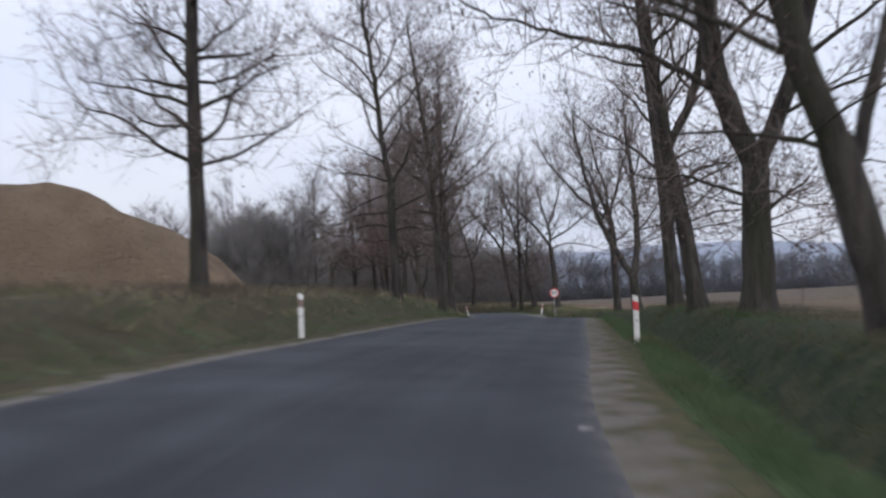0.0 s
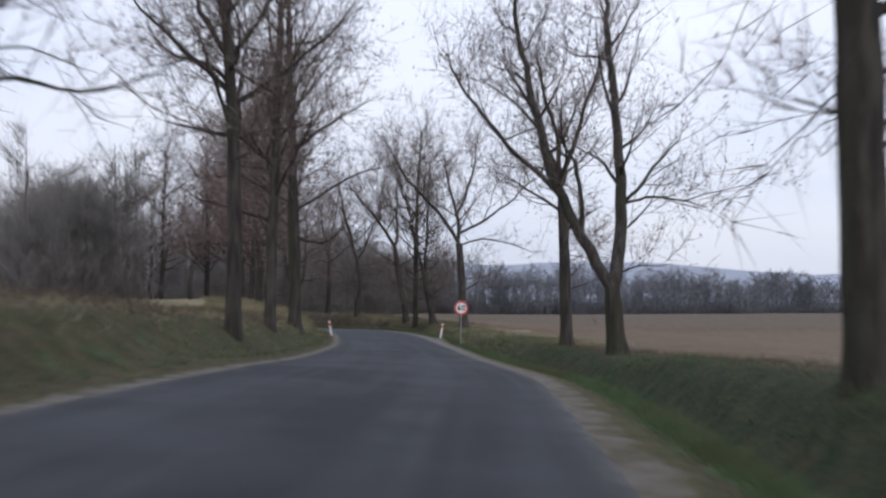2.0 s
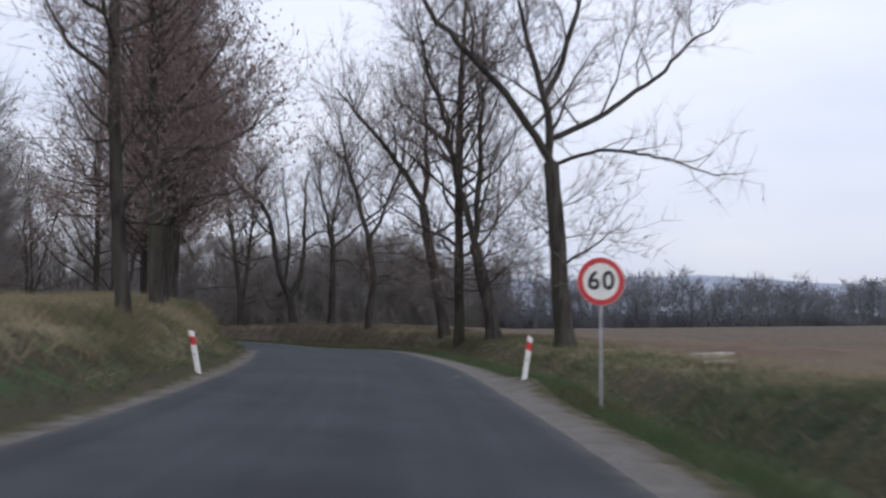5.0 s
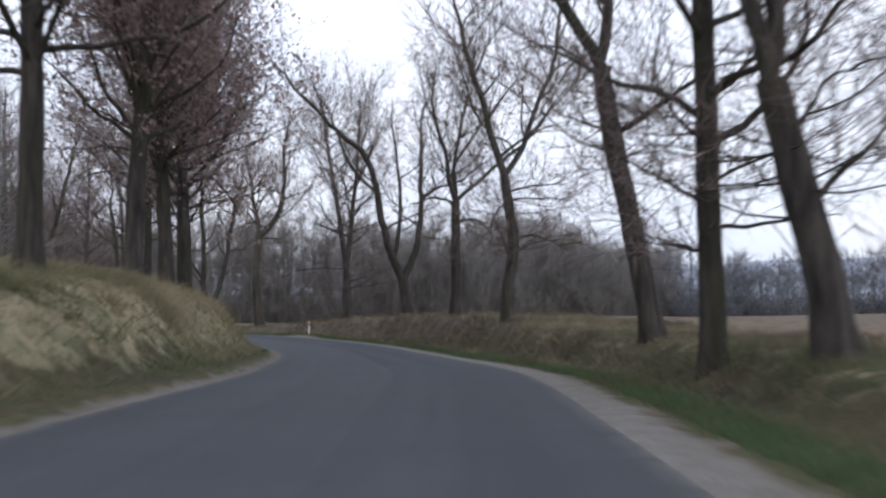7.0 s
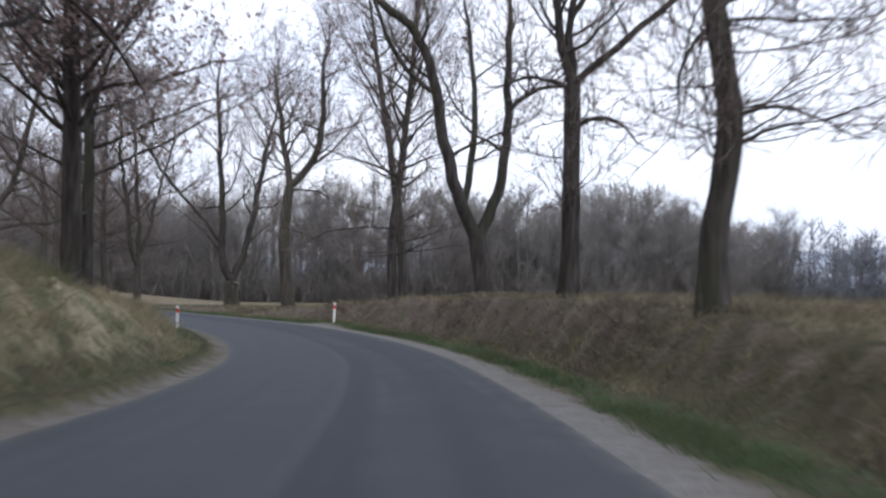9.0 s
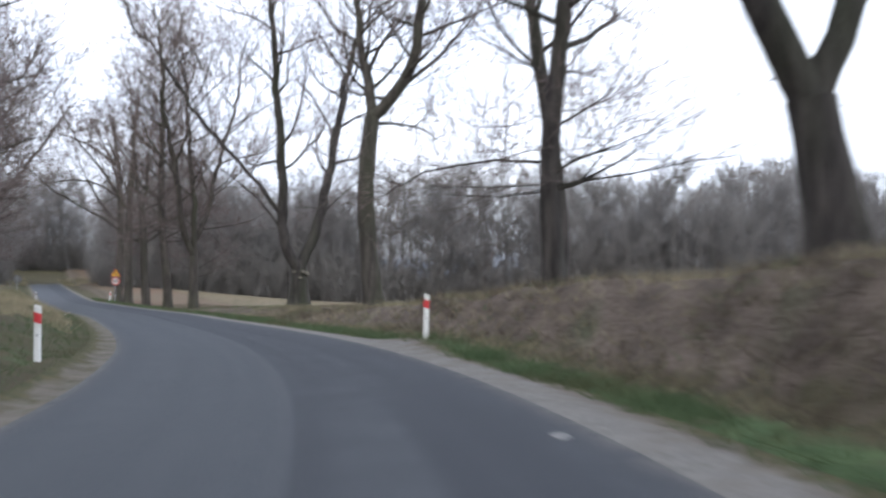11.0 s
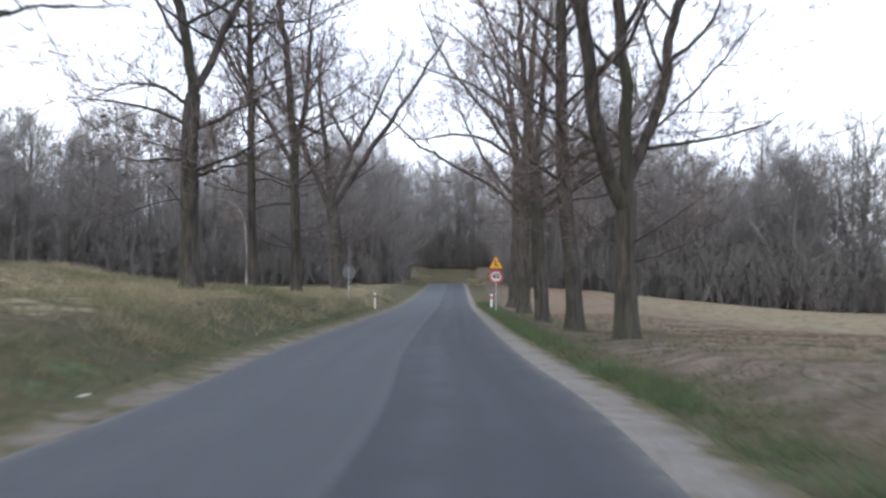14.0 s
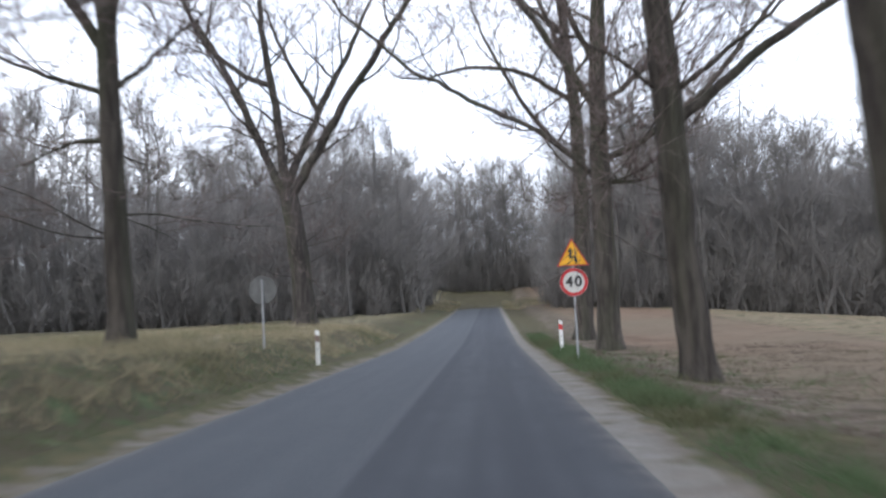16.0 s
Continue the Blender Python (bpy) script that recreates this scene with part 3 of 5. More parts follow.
def bare_tree(name, x, y, tall, seed, face, stems, crown=0.3, reach=0.36, limbs=20, leaves=0, leaf_mat=None, twigs=1.0,
              pale=False, label="", rise=0.5, shoots=16, hang=0.15, stubs=0):
    """A leafless roadside tree: trunk and limbs, fine crown, last withered leaves.
    face: the heading, in degrees, across which the limbs spread. stems: trunk first, then each main limb as
    (the stem it grows from, how far along that, its tilts from upright on the way, length, radius)."""
    r = np.random.default_rng(seed)
    fa = radians(face)
    side, deep = np.array([math.cos(fa), math.sin(fa), 0.0]), np.array([-math.sin(fa), math.cos(fa), 0.0])
    wood, fine = [], []

    def chain(start, way, length, r0, r1, n, bend, up, sides):
        pts, rad, d, p = [start], [r0], unit(way), np.array(start, float)
        for i in range(n):
            d = unit(d + r.normal(0, bend, 3) + np.array([0, 0, up]))
            p = p + d * length / n
            pts.append(p.copy())
            rad.append(r0 + (r1 - r0) * ((i + 1) / n) ** 0.8)
        return np.array(pts), np.array(rad), sides

    main, lateral, girth = [], [], stems[0][4]
    stems = [(*q[:4], q[4] * 0.94) for q in stems]
    for k, (parent, s0, tilts, length, rad0) in enumerate(stems):
        big = k == 0 or rad0 > 0.1
        forks = k == 0 and any(q[0] == 0 and q[1] > length - 0.5 and q[4] > 0.3 * rad0 for q in stems[1:])
        if k == 0:
            start = np.zeros(3)
        else:
            pp, pr, pl = main[parent] if parent < len(main) else main[0]
            start = np.array([np.interp(s0, pl, pp[:, i]) for i in range(3)])
            rad0 = min(rad0, float(np.interp(s0, pl, pr)) * 0.92)
        total = length
        droops = abs(tilts[-1]) > 65
        if not forks:
            total = max(length * 1.1, (tall * (1 if k == 0 else r.uniform(0.8, 0.97)) - start[2]) / math.cos(radians(min(abs(tilts[-1]) * 0.8, 60)))) if big and not droops else length * r.uniform(1.15, 1.35)
            total = min(total, length + tall * 0.6)
        n = max(4, int(round(total / (0.55 if big else 0.3))))
        u = (np.arange(n) + 0.5) / n * total
        lean = np.interp(u, np.linspace(0, length, len(tilts)), tilts)
        past = np.clip((u - length) / max(total - length, 0.01), 0, 1)
        lean = np.radians(lean * (1 - (0.35 if big else 0.2) * past))
        depth = r.normal(0, 0.04 if k == 0 else 0.12 if big else 0.3)
        rough = 0.022 if k == 0 else 0.085 if big else 0.12
        d = np.sin(lean)[:, None] * side + np.cos(lean)[:, None] * np.array([0, 0, 1.0]) + depth * deep + r.normal(0, rough, (n, 3)) * (1 + 1.5 * past[:, None])
        d /= np.linalg.norm(d, axis=1)[:, None]
        pts = np.vstack([start, start + np.cumsum(d * total / n, axis=0)])
        arc = np.linspace(0, total, n + 1)
        if forks:
            rr = rad0 * (1.06 - 0.2 * arc / total)
        else:
            rr = rad0 * 1.06 * (1 - arc / total * 0.97) ** (0.62 if big else 0.75) + 0.008
        main.append((pts, rr, arc))
        wood.append((pts, rr, 20 if k == 0 else 10 if big else 6))
        if not (k == 0 and forks):
            lateral.append((pts, rr, big, length))
    # boughs on the main stems, mostly in the upper crown
    bough = [(p, q, 6) for p, q, big, _ in lateral if not big]
    carriers = [c for c in lateral if c[2]]
    z0 = crown * tall
    per = max(7, int((limbs * 1.35 - 0.4 * len(bough)) / len(carriers)))
    for pts, rad, _, known in carriers:
        az = r.uniform(0, 6.28)
        lo = 0.08
        if pts[-1, 2] > z0 > pts[0, 2]:
            lo = max(lo, np.searchsorted(pts[:, 2], z0) / len(pts))
        for k in range(per):
            u = min(lo + (1 - lo) * ((k + r.uniform(0, 0.8)) / per) ** (1.5 if leaf_mat else 0.9), 0.97)
            f = u * (len(pts) - 1)
            i = min(int(f), len(pts) - 2)
            st = pts[i] + (pts[i + 1] - pts[i]) * (f - i)
            rr = rad[i] + (rad[i + 1] - rad[i]) * (f - i)
            az += 2.4 + r.normal(0, 0.4)
            el = r.normal(rise, 0.18) + 0.35 * min(st[2] / tall, 1)
            way = np.array([math.cos(az), math.sin(az), math.tan(min(el, 1.25))])
            ln = tall * reach * (1.08 - 0.72 * min(st[2] / tall, 1.0)) * r.uniform(0.6, 1.15) * (0.85 if len(carriers) > 1 else 1.0)
            bough.append(chain(st, way, ln, min(rr * 0.5, 0.09), 0.012, 9, 0.17, 0.06, 5))
            wood.append(bough[-1])
    # thin shoots all along the trunk and the stems
    for k in range(shoots):
        pts, rad, arc = main[r.integers(len(main))] if r.uniform() < 0.6 else main[0]
        lo = 0.3 if pts is main[0][0] else 0.1
        i = min(int(r.uniform(lo, 0.9) * (len(pts) - 1)), len(pts) - 2)
        if pts[i, 2] < 2.2 or pts[i, 2] > tall * 0.6:
            continue
        a = r.uniform(0, 6.28)
        bough.append(chain(pts[i], np.array([math.cos(a), math.sin(a), r.normal(hang, 0.25)]), r.uniform(1.2, 3.4) * tall / 18, 0.028, 0.007, 7, 0.13, 0.035, 4))
        wood.append(bough[-1])
    sprig = []
    for pts, rad, sd in bough:
        n = max(5, int(np.linalg.norm(pts[-1] - pts[0]) * 2.2))
        for k in range(n):
            f = (0.18 + 0.8 * (k + r.uniform(0, 1)) / n) * (len(pts) - 1)
            i = min(int(f), len(pts) - 2)
            st = pts[i] + (pts[i + 1] - pts[i]) * (f - i)
            d = unit(pts[i + 1] - pts[i])
            way = d * 0.8 + r.normal(0, 0.55, 3) + np.array([0, 0, 0.25])
            sprig.append(chain(st, way, r.uniform(0.9, 2.3) * (tall / 18), min(rad[i] * 0.5, 0.03), 0.006, 3, 0.18, 0.06, 3))
    for pts, rad, big, _ in carriers:
        for k in range(10):
            i = r.integers(len(pts) * 2 // 3, len(pts) - 1)
            sprig.append(chain(pts[i], r.normal(0, 0.6, 3) + np.array([0, 0, 0.8]), r.uniform(1.0, 2.2), 0.025, 0.006, 4, 0.15, 0.05, 3))
    sp = np.concatenate([p[1:] for p, _, _ in sprig])
    sd_ = np.concatenate([np.diff(p, axis=0) for p, _, _ in sprig])
    sd_ /= np.linalg.norm(sd_, axis=1)[:, None] + 1e-9
    reps = max(1, int(round(3.6 * twigs)))
    b = np.repeat(sp, reps, 0)
    w = np.repeat(sd_, reps, 0) * 0.7 + r.normal(0, 0.55, (len(b), 3)) + np.array([0, 0, 0.22])
    w = w / np.linalg.norm(w, axis=1)[:, None] * r.uniform(0.45, 1.35, (len(b), 1))
    stout = 1.4 if pale else 1.0
    fine.append(slivers(b, w, 0.0095 * stout, r))
    b2 = b + w * r.uniform(0.3, 0.8, (len(b), 1))
    w2 = w * 0.45 + r.normal(0, 0.36, (len(b), 3)) + np.array([0, 0, 0.05])
    fine.append(slivers(b2[::2], w2[::2], 0.0085 * stout, r))
    bark = BARK_PALE if pale else BARK
    root = new(name, None)
    root.location = (x, y, ground_at(x, y))
    tagged(root, label, "tree", group="roadside trees")
    v, f = joined([rooted(*wood[0])])
    trunk = new("trunk", mesh_of("trunk", v, f, bark, smooth=True))
    trunk.parent = root
    for pts, rad, sd in wood[1:len(stems)]:
        v, f = tube(pts, rad, sd)
        new("limb", mesh_of("limb", v, f, bark, smooth=True)).parent = root
    for pts, rad, sd in wood[len(stems):]:
        v, f = tube(pts, rad, sd)
        new("branch", mesh_of("branch", v, f, bark, smooth=True)).parent = root
    v, f = joined([tube(p, q, s) for p, q, s in sprig] + fine)
    ob = new("crown", mesh_of("crown", v, f, TWIG))
    ob.parent = root
    for k in range(stubs):
        a, zz = fa - math.pi / 2 + (k - 1.5) * 0.45 + r.normal(0, 0.15), stems[0][3] * r.uniform(0.7, 1.0)
        st = np.array([math.cos(a), math.sin(a), 0]) * girth * 0.72 + np.array([0, 0, zz])
        d = np.array([math.cos(a), math.sin(a), r.uniform(0.2, 0.9)]) * r.uniform(0.1, 0.22)
        q = r.uniform(0.09, 0.16)
        v, f = tube(np.stack([st, st + d * 0.5, st + d]), [q * 1.25, q * 1.1, q], 9)
        n0 = len(v)
        v = np.vstack([v, st + d * 1.05])
        f = np.vstack([f, [[n0 - 9 + j, n0 - 9 + (j + 1) % 9, n0] for j in range(9)]])
        ob = new("cut_stub", mesh_of("cut_stub", v, f, [bark, CUT_WOOD], [0] * (len(f) - 9) + [1] * 9, smooth=False))
        ob.parent = root
        tagged(ob, "sawn-off branch stub with a pale cut face")
    if leaves:
        pick = r.integers(0, len(b2), leaves)
        c = b2[pick] + w2[pick] * r.uniform(0.2, 1.0, (leaves, 1)) + r.normal(0, 0.06, (leaves, 3))
        a1, a2 = r.normal(0, 1, (leaves, 3)), r.normal(0, 1, (leaves, 3))
        a1 /= np.linalg.norm(a1, axis=1)[:, None]
        a2 = np.cross(a1, a2)
        a2 /= np.linalg.norm(a2, axis=1)[:, None]
        sz = r.uniform(0.026, 0.05, (leaves, 1)) * (1.9 if leaf_mat else 1.0)
        nn = np.cross(a1, a2) * sz * 0.35
        v = np.stack([c - a1 * sz, c + a2 * sz * 0.7 + nn, c + a1 * sz, c - a2 * sz * 0.7 + nn], 1).reshape(-1, 3)
        i = np.arange(leaves)[:, None] * 4
        f = np.concatenate([i + [[0, 1, 2]], i + [[0, 2, 3]]])
        ob = new("leaves", mesh_of("leaves", v, f, leaf_mat or LEAF))
        ob.parent = root
        tagged(ob, "last withered brown leaves")
    return root


TALL = "tall bare roadside tree with dark rough bark"
FORKED = "bare roadside tree whose trunk forks into stout stems"
LEAFY = "roadside tree still holding thin withered brown leaves"
RUSSET = "tall slender tree dense with russet leaves on the bank"


def plant_roadside():
    # along the field side
    bare_tree("roadside_tree", 6.56, 13.80, 17, 11, 0,
              ((-1, 0, (-15, -15), 3.1, 0.31), (0, 3.1, (-16, -12), 2.1, 0.23), (0, 2.4, (19, 15), 2.5, 0.11), (1, 1.2, (-62, -84), 4.5, 0.06), (1, 2, (-50, -75), 4, 0.05), (0, 2.8, (-70, -88), 2.2, 0.04)),
              leaves=7000, limbs=34, reach=0.42, label=FORKED)
    bare_tree("roadside_tree", 8.07, 24.40, 19, 12, 0,
              ((-1, 0, (1, 1), 3.9, 0.42), (0, 3.9, (-22, -9), 4.4, 0.32), (0, 3.7, (23, 17), 4.5, 0.23), (0, 2.5, (63, 58), 2, 0.06), (1, 2, (-63, -78), 5.8, 0.09), (2, 1.5, (60, 80), 3.5, 0.05), (0, 3, (-65, -80), 2.6, 0.05)),
              leaves=8000, limbs=38, reach=0.44, twigs=1.3, label=FORKED)
    bare_tree("roadside_tree", 8.90, 33.20, 17, 13, 0,
              ((-1, 0, (-5, -10), 5.3, 0.3), (0, 5.3, (-8, -11), 5.7, 0.22), (1, 0.4, (29, 10), 3.6, 0.16), (0, 4.4, (59, 82), 2, 0.08)),
              leaves=2500, label=FORKED)
    bare_tree("roadside_tree", 10.40, 42.50, 19, 114, -5,
              ((-1, 0, (-6, -2, -6), 7.4, 0.33), (0, 5, (67, 64), 3, 0.08), (0, 6.3, (58, 70), 1.9, 0.08), (0, 6.4, (-93, -147), 1.4, 0.05), (0, 3.2, (75, 88), 3.4, 0.04), (0, 4.1, (67, 57), 1.8, 0.03), (0, 3.6, (-72, -72), 0.7, 0.03)),
              crown=0.3, leaves=800, label=TALL)
    bare_tree("roadside_tree", 13.00, 63.50, 17, 15, -7,
              ((-1, 0, (-8, -5), 2.5, 0.33), (0, 2.4, (-29, -26, -16), 6.4, 0.22), (0, 2.4, (18, -1, -4), 6, 0.24), (1, 2.3, (13, -29), 3.3, 0.1), (2, 3.2, (44, 37), 2.9, 0.07), (4, 0.2, (77, 109), 2.6, 0.05), (2, 0.6, (67, 67), 1, 0.04), (2, 2.3, (55, 35), 1.7, 0.04)),
              leaves=3000, label=FORKED)
    bare_tree("roadside_tree", 13.45, 73.51, 16, 16, -7,
              ((-1, 0, (-3, -2), 6.9, 0.28), (0, 6.9, (-51, -40), 5.8, 0.12), (1, 0.1, (-12, -32), 5, 0.13), (1, 0.1, (-2, -19), 4.7, 0.15), (3, 0.3, (20, 16), 4.1, 0.12), (0, 5.2, (42, 50), 1.7, 0.09), (0, 6.2, (-56, -56), 2.8, 0.07)),
              leaves=2500, label=LEAFY)
    bare_tree("roadside_tree", 12.73, 106.00, 17, 17, -1,
              ((-1, 0, (-3, -4), 6.8, 0.33), (0, 6.8, (-27, -48), 4.3, 0.15), (1, 0.2, (-1, -17), 3.4, 0.18), (2, 0.7, (70, 49), 5, 0.11), (2, 2.3, (31, 19), 1.7, 0.11), (0, 6.6, (61, 94, 108), 5.3, 0.07), (0, 2.9, (55, 55), 1.9, 0.05)),
              reach=0.42, label=FORKED)
    bare_tree("roadside_tree", 10.93, 113.62, 18, 18, 7,
              ((-1, 0, (-7, -15, -13), 4.4, 0.3), (0, 4.4, (-15, -17), 1.3, 0.15), (1, 0.1, (22, 5), 1.2, 0.14), (0, 2.3, (52, 37), 1.8, 0.06), (0, 3.4, (24, 65), 2.2, 0.04)),
              limbs=26, reach=0.42, shoots=22, label=FORKED)
    bare_tree("roadside_tree", 9.57, 116.70, 19, 19, 7,
              ((-1, 0, (-1, 0, 0), 6.6, 0.25), (0, 5.1, (62, 42), 2.1, 0.06), (0, 4.2, (-61, -29), 1.7, 0.05), (0, 3, (-58, -61), 2.1, 0.04), (0, 2.6, (77, 84), 1.9, 0.04), (0, 2.1, (-75, -75), 0.9, 0.04), (0, 3.4, (57, 80), 1.9, 0.03)),
              crown=0.2, limbs=28, reach=0.38, shoots=26, label=TALL)
    bare_tree("roadside_tree", 9.26, 124.51, 17, 20, 7,
              ((-1, 0, (-9, -11, -8), 7.5, 0.3), (0, 7.5, (-24, -45), 2.3, 0.17), (1, 0.1, (8, 5), 1.8, 0.15), (0, 5.6, (51, 56), 2.8, 0.09), (0, 6.7, (-9, -98), 2.6, 0.06), (0, 5.6, (-56, -79), 1.4, 0.05)),
              reach=0.34, shoots=3, label=FORKED)
    bare_tree("roadside_tree", 4.49, 141.30, 19, 21, 12,
              ((-1, 0, (-6, 14, -10, -6), 6.6, 0.27), (0, 6.6, (-14, -17), 1.8, 0.18), (0, 6.6, (43, 23), 1.7, 0.13), (0, 5.8, (67, 90), 2.4, 0.05), (0, 5.5, (80, 91), 2.3, 0.04), (0, 3.7, (70, 122), 2, 0.04), (0, 3, (52, 85), 1.9, 0.04), (0, 5.5, (-141, -178), 1.9, 0.04)),
              limbs=32, reach=0.4, shoots=30, label=FORKED)
    bare_tree("roadside_tree", 1.02, 152.20, 17, 22, 12,
              ((-1, 0, (-1, 1), 6.5, 0.29), (0, 6.5, (-20, -9), 5, 0.15), (0, 6.5, (1, 13), 5, 0.13), (0, 6.5, (51, 48), 3.6, 0.11), (2, 2.1, (35, 29), 3.3, 0.1), (0, 5.1, (41, 148), 2.1, 0.08), (0, 6.3, (-53, -121), 2.3, 0.08)),
              limbs=30, reach=0.42, twigs=1.3, label=FORKED)
    bare_tree("roadside_tree", -3.21, 162.20, 18, 23, 12,
              ((-1, 0, (-8, -11), 2.6, 0.46), (0, 2.5, (-25, -15, -8, -50), 10.3, 0.29), (1, 1.6, (15, -6, -3), 11, 0.16), (0, 2.5, (26, -2, 4), 11.1, 0.25), (3, 5.8, (32, 94), 2.8, 0.11), (1, 6.4, (-67, -30), 2.4, 0.11)),
              label=FORKED)
    bare_tree("roadside_tree", -8.91, 168.60, 21, 24, 25,
              ((-1, 0, (-5, 0, 8), 4.1, 0.24), (0, 2.2, (71, 57), 1.9, 0.04), (0, 2.5, (45, 85), 1.7, 0.03), (0, 3.6, (64, 55), 1.4, 0.03)),
              crown=0.26, limbs=24, shoots=24, hang=0.0, label=TALL)
    bare_tree("roadside_tree", -11.05, 178.23, 21, 34, 25,
              ((-1, 0, (5, -5, -9), 7.3, 0.29), (0, 4.6, (-86, -94, -120), 5.1, 0.05), (1, 1.7, (9, -1), 1.3, 0.03), (0, 5.8, (37, 8), 2, 0.07)),
              limbs=24, label=FORKED)
    bare_tree("roadside_tree", -21.39, 186.68, 22, 25, 20,
              ((-1, 0, (-10, -1, 8), 8.7, 0.43), (0, 8.5, (-4, -12), 5.6, 0.25), (0, 8.7, (52, 1), 5.9, 0.28), (2, 1.6, (57, 38), 5, 0.1), (0, 8.4, (75, 114), 4, 0.08), (1, 2.2, (13, 38), 3.7, 0.1)),
              limbs=28, reach=0.42, pale=True, twigs=1.15, label=FORKED)
    bare_tree("roadside_tree", -28.70, 193.10, 22, 26, 40,
              ((-1, 0, (-1, -1), 2.1, 0.55), (0, 2, (-32, -2, -7), 6.4, 0.3), (0, 2, (28, 10, 13), 6.5, 0.3), (1, 3, (-28, -43), 3.8, 0.11), (2, 3.1, (38, 54), 2.9, 0.04), (1, 2.1, (-31, -58), 5, 0.06)),
              limbs=38, reach=0.42, shoots=16, twigs=1.15, label="pollarded roadside tree forking low above a knobbly stump", stubs=4)
    bare_tree("roadside_tree", -44.30, 206.01, 24, 27, 46,
              ((-1, 0, (-1, 3), 4.5, 0.35), (0, 3.9, (-30, -13), 3.7, 0.24), (0, 4.4, (3, -5), 3.1, 0.21), (2, 0.4, (31, 13), 3, 0.18), (3, 1.2, (93, 67), 4, 0.06), (1, 2.1, (-40, -84), 2.1, 0.04), (2, 1.4, (-36, -13), 1.9, 0.05)),
              shoots=16, limbs=38, reach=0.42, rise=0.45, twigs=1.15, pale=True, label=FORKED)
    bare_tree("roadside_tree", -53.54, 215.76, 25, 28, 47,
              ((-1, 0, (-1, -8, -1), 8.3, 0.36), (0, 7.1, (48, 83), 2.9, 0.07), (0, 5.9, (46, 78), 3.4, 0.07), (0, 7, (91, 80), 3.8, 0.06), (0, 7.3, (-98, -113), 2, 0.06), (0, 5.8, (91, 67), 3.5, 0.05), (0, 7.6, (71, 94), 3.9, 0.05)),
              crown=0.26, limbs=30, reach=0.4, rise=0.38, twigs=1.15, pale=True, label=TALL)
    bare_tree("roadside_tree", -61.45, 223.35, 25, 29, 47,
              ((-1, 0, (-5, -2, -4), 9.3, 0.41), (0, 9.3, (-19, -4), 2.9, 0.24), (0, 9.3, (16, 5), 3.2, 0.2), (0, 6, (47, 59), 3.8, 0.12), (0, 9.2, (50, 87), 4.4, 0.1), (0, 6, (-6, -76), 3, 0.08), (0, 6.8, (61, 54), 3.8, 0.07)),
              limbs=30, reach=0.4, rise=0.38, twigs=1.15, pale=True, label=FORKED)
    bare_tree("roadside_tree", -74.41, 237.10, 25, 31, 47,
              ((-1, 0, (-1, 1, 4), 15.5, 0.54), (0, 10.4, (-34, -38), 6.5, 0.17), (0, 12.3, (-26, -18), 4.7, 0.15), (0, 8.2, (69, 51), 4.2, 0.16), (0, 7, (-33, -62), 4.2, 0.12), (0, 7.3, (97, 97), 1.8, 0.11), (0, 10.8, (62, 35), 4.6, 0.11)),
              crown=0.28, reach=0.4, rise=0.4, pale=True, twigs=1.15, label=TALL)
    bare_tree("roadside_tree", -80.24, 242.67, 23, 32, 47,
              ((-1, 0, (4, 0, -6), 18.9, 0.48), (0, 13.6, (-13, -35), 8.4, 0.17), (0, 9.4, (-48, -29), 6.1, 0.15), (0, 12.6, (-44, -105), 7.8, 0.15), (0, 16.5, (-44, -80), 8.1, 0.15)),
              pale=True, label=FORKED)
    # along the bank side
    bare_tree("roadside_tree", -6.77, 26.40, 18, 141, 0,
              ((-1, 0, (1, 0, 2), 8.3, 0.24), (0, 3.6, (-52, -66), 3.1, 0.06), (0, 5.2, (-63, -76), 3.5, 0.06), (0, 5.9, (-43, -32), 2.9, 0.07), (0, 6.8, (-41, -71), 1.8, 0.06), (0, 3.5, (74, 67), 3.2, 0.05), (0, 4.8, (-105, -48), 2, 0.05), (0, 5.9, (86, 33), 2.7, 0.05)),
              crown=0.2, limbs=24, leaves=1500, label=TALL, reach=0.2, rise=0.35, hang=-0.05, shoots=24)
    bare_tree("roadside_tree", -2.08, 44.20, 18, 42, -5,
              ((-1, 0, (-2, -4, 4), 5.5, 0.23), (0, 5.4, (-13, -7), 1.6, 0.14), (0, 5.4, (36, 25), 1.8, 0.09), (1, 0.1, (-67, -83), 3, 0.05), (0, 4, (-79, -111), 2.7, 0.04), (0, 4.9, (-93, -127), 2.2, 0.04), (0, 3.3, (-64, -104), 1.9, 0.04), (0, 4.1, (65, 67), 2.4, 0.05), (0, 3.2, (81, 98), 1.8, 0.04), (1, 0.9, (-43, -81), 1.5, 0.06)),
              leaves=1500, label=FORKED)
    bare_tree("roadside_tree", -0.11, 59.99, 19, 43, -5,
              ((-1, 0, (1, -3, -7), 11.5, 0.24), (0, 7.5, (-45, -50), 3.7, 0.1), (0, 8.5, (-33, -4), 4.6, 0.1), (0, 8.4, (28, 15), 4.8, 0.09), (0, 6.2, (-82, -82), 1.7, 0.07)),
              crown=0.26, twigs=1.3, leaves=4500, label=LEAFY)
    bare_tree("roadside_tree", 0.15, 70.79, 19, 44, -7,
              ((-1, 0, (-1, 0, -1), 8.7, 0.24), (0, 7, (-56, -52), 2.7, 0.07), (0, 4.4, (-71, -74), 3.3, 0.06), (0, 6.7, (25, 22), 2.3, 0.06), (0, 5.6, (-50, -88), 2.9, 0.06)),
              crown=0.26, twigs=1.3, leaves=4500, label=LEAFY)
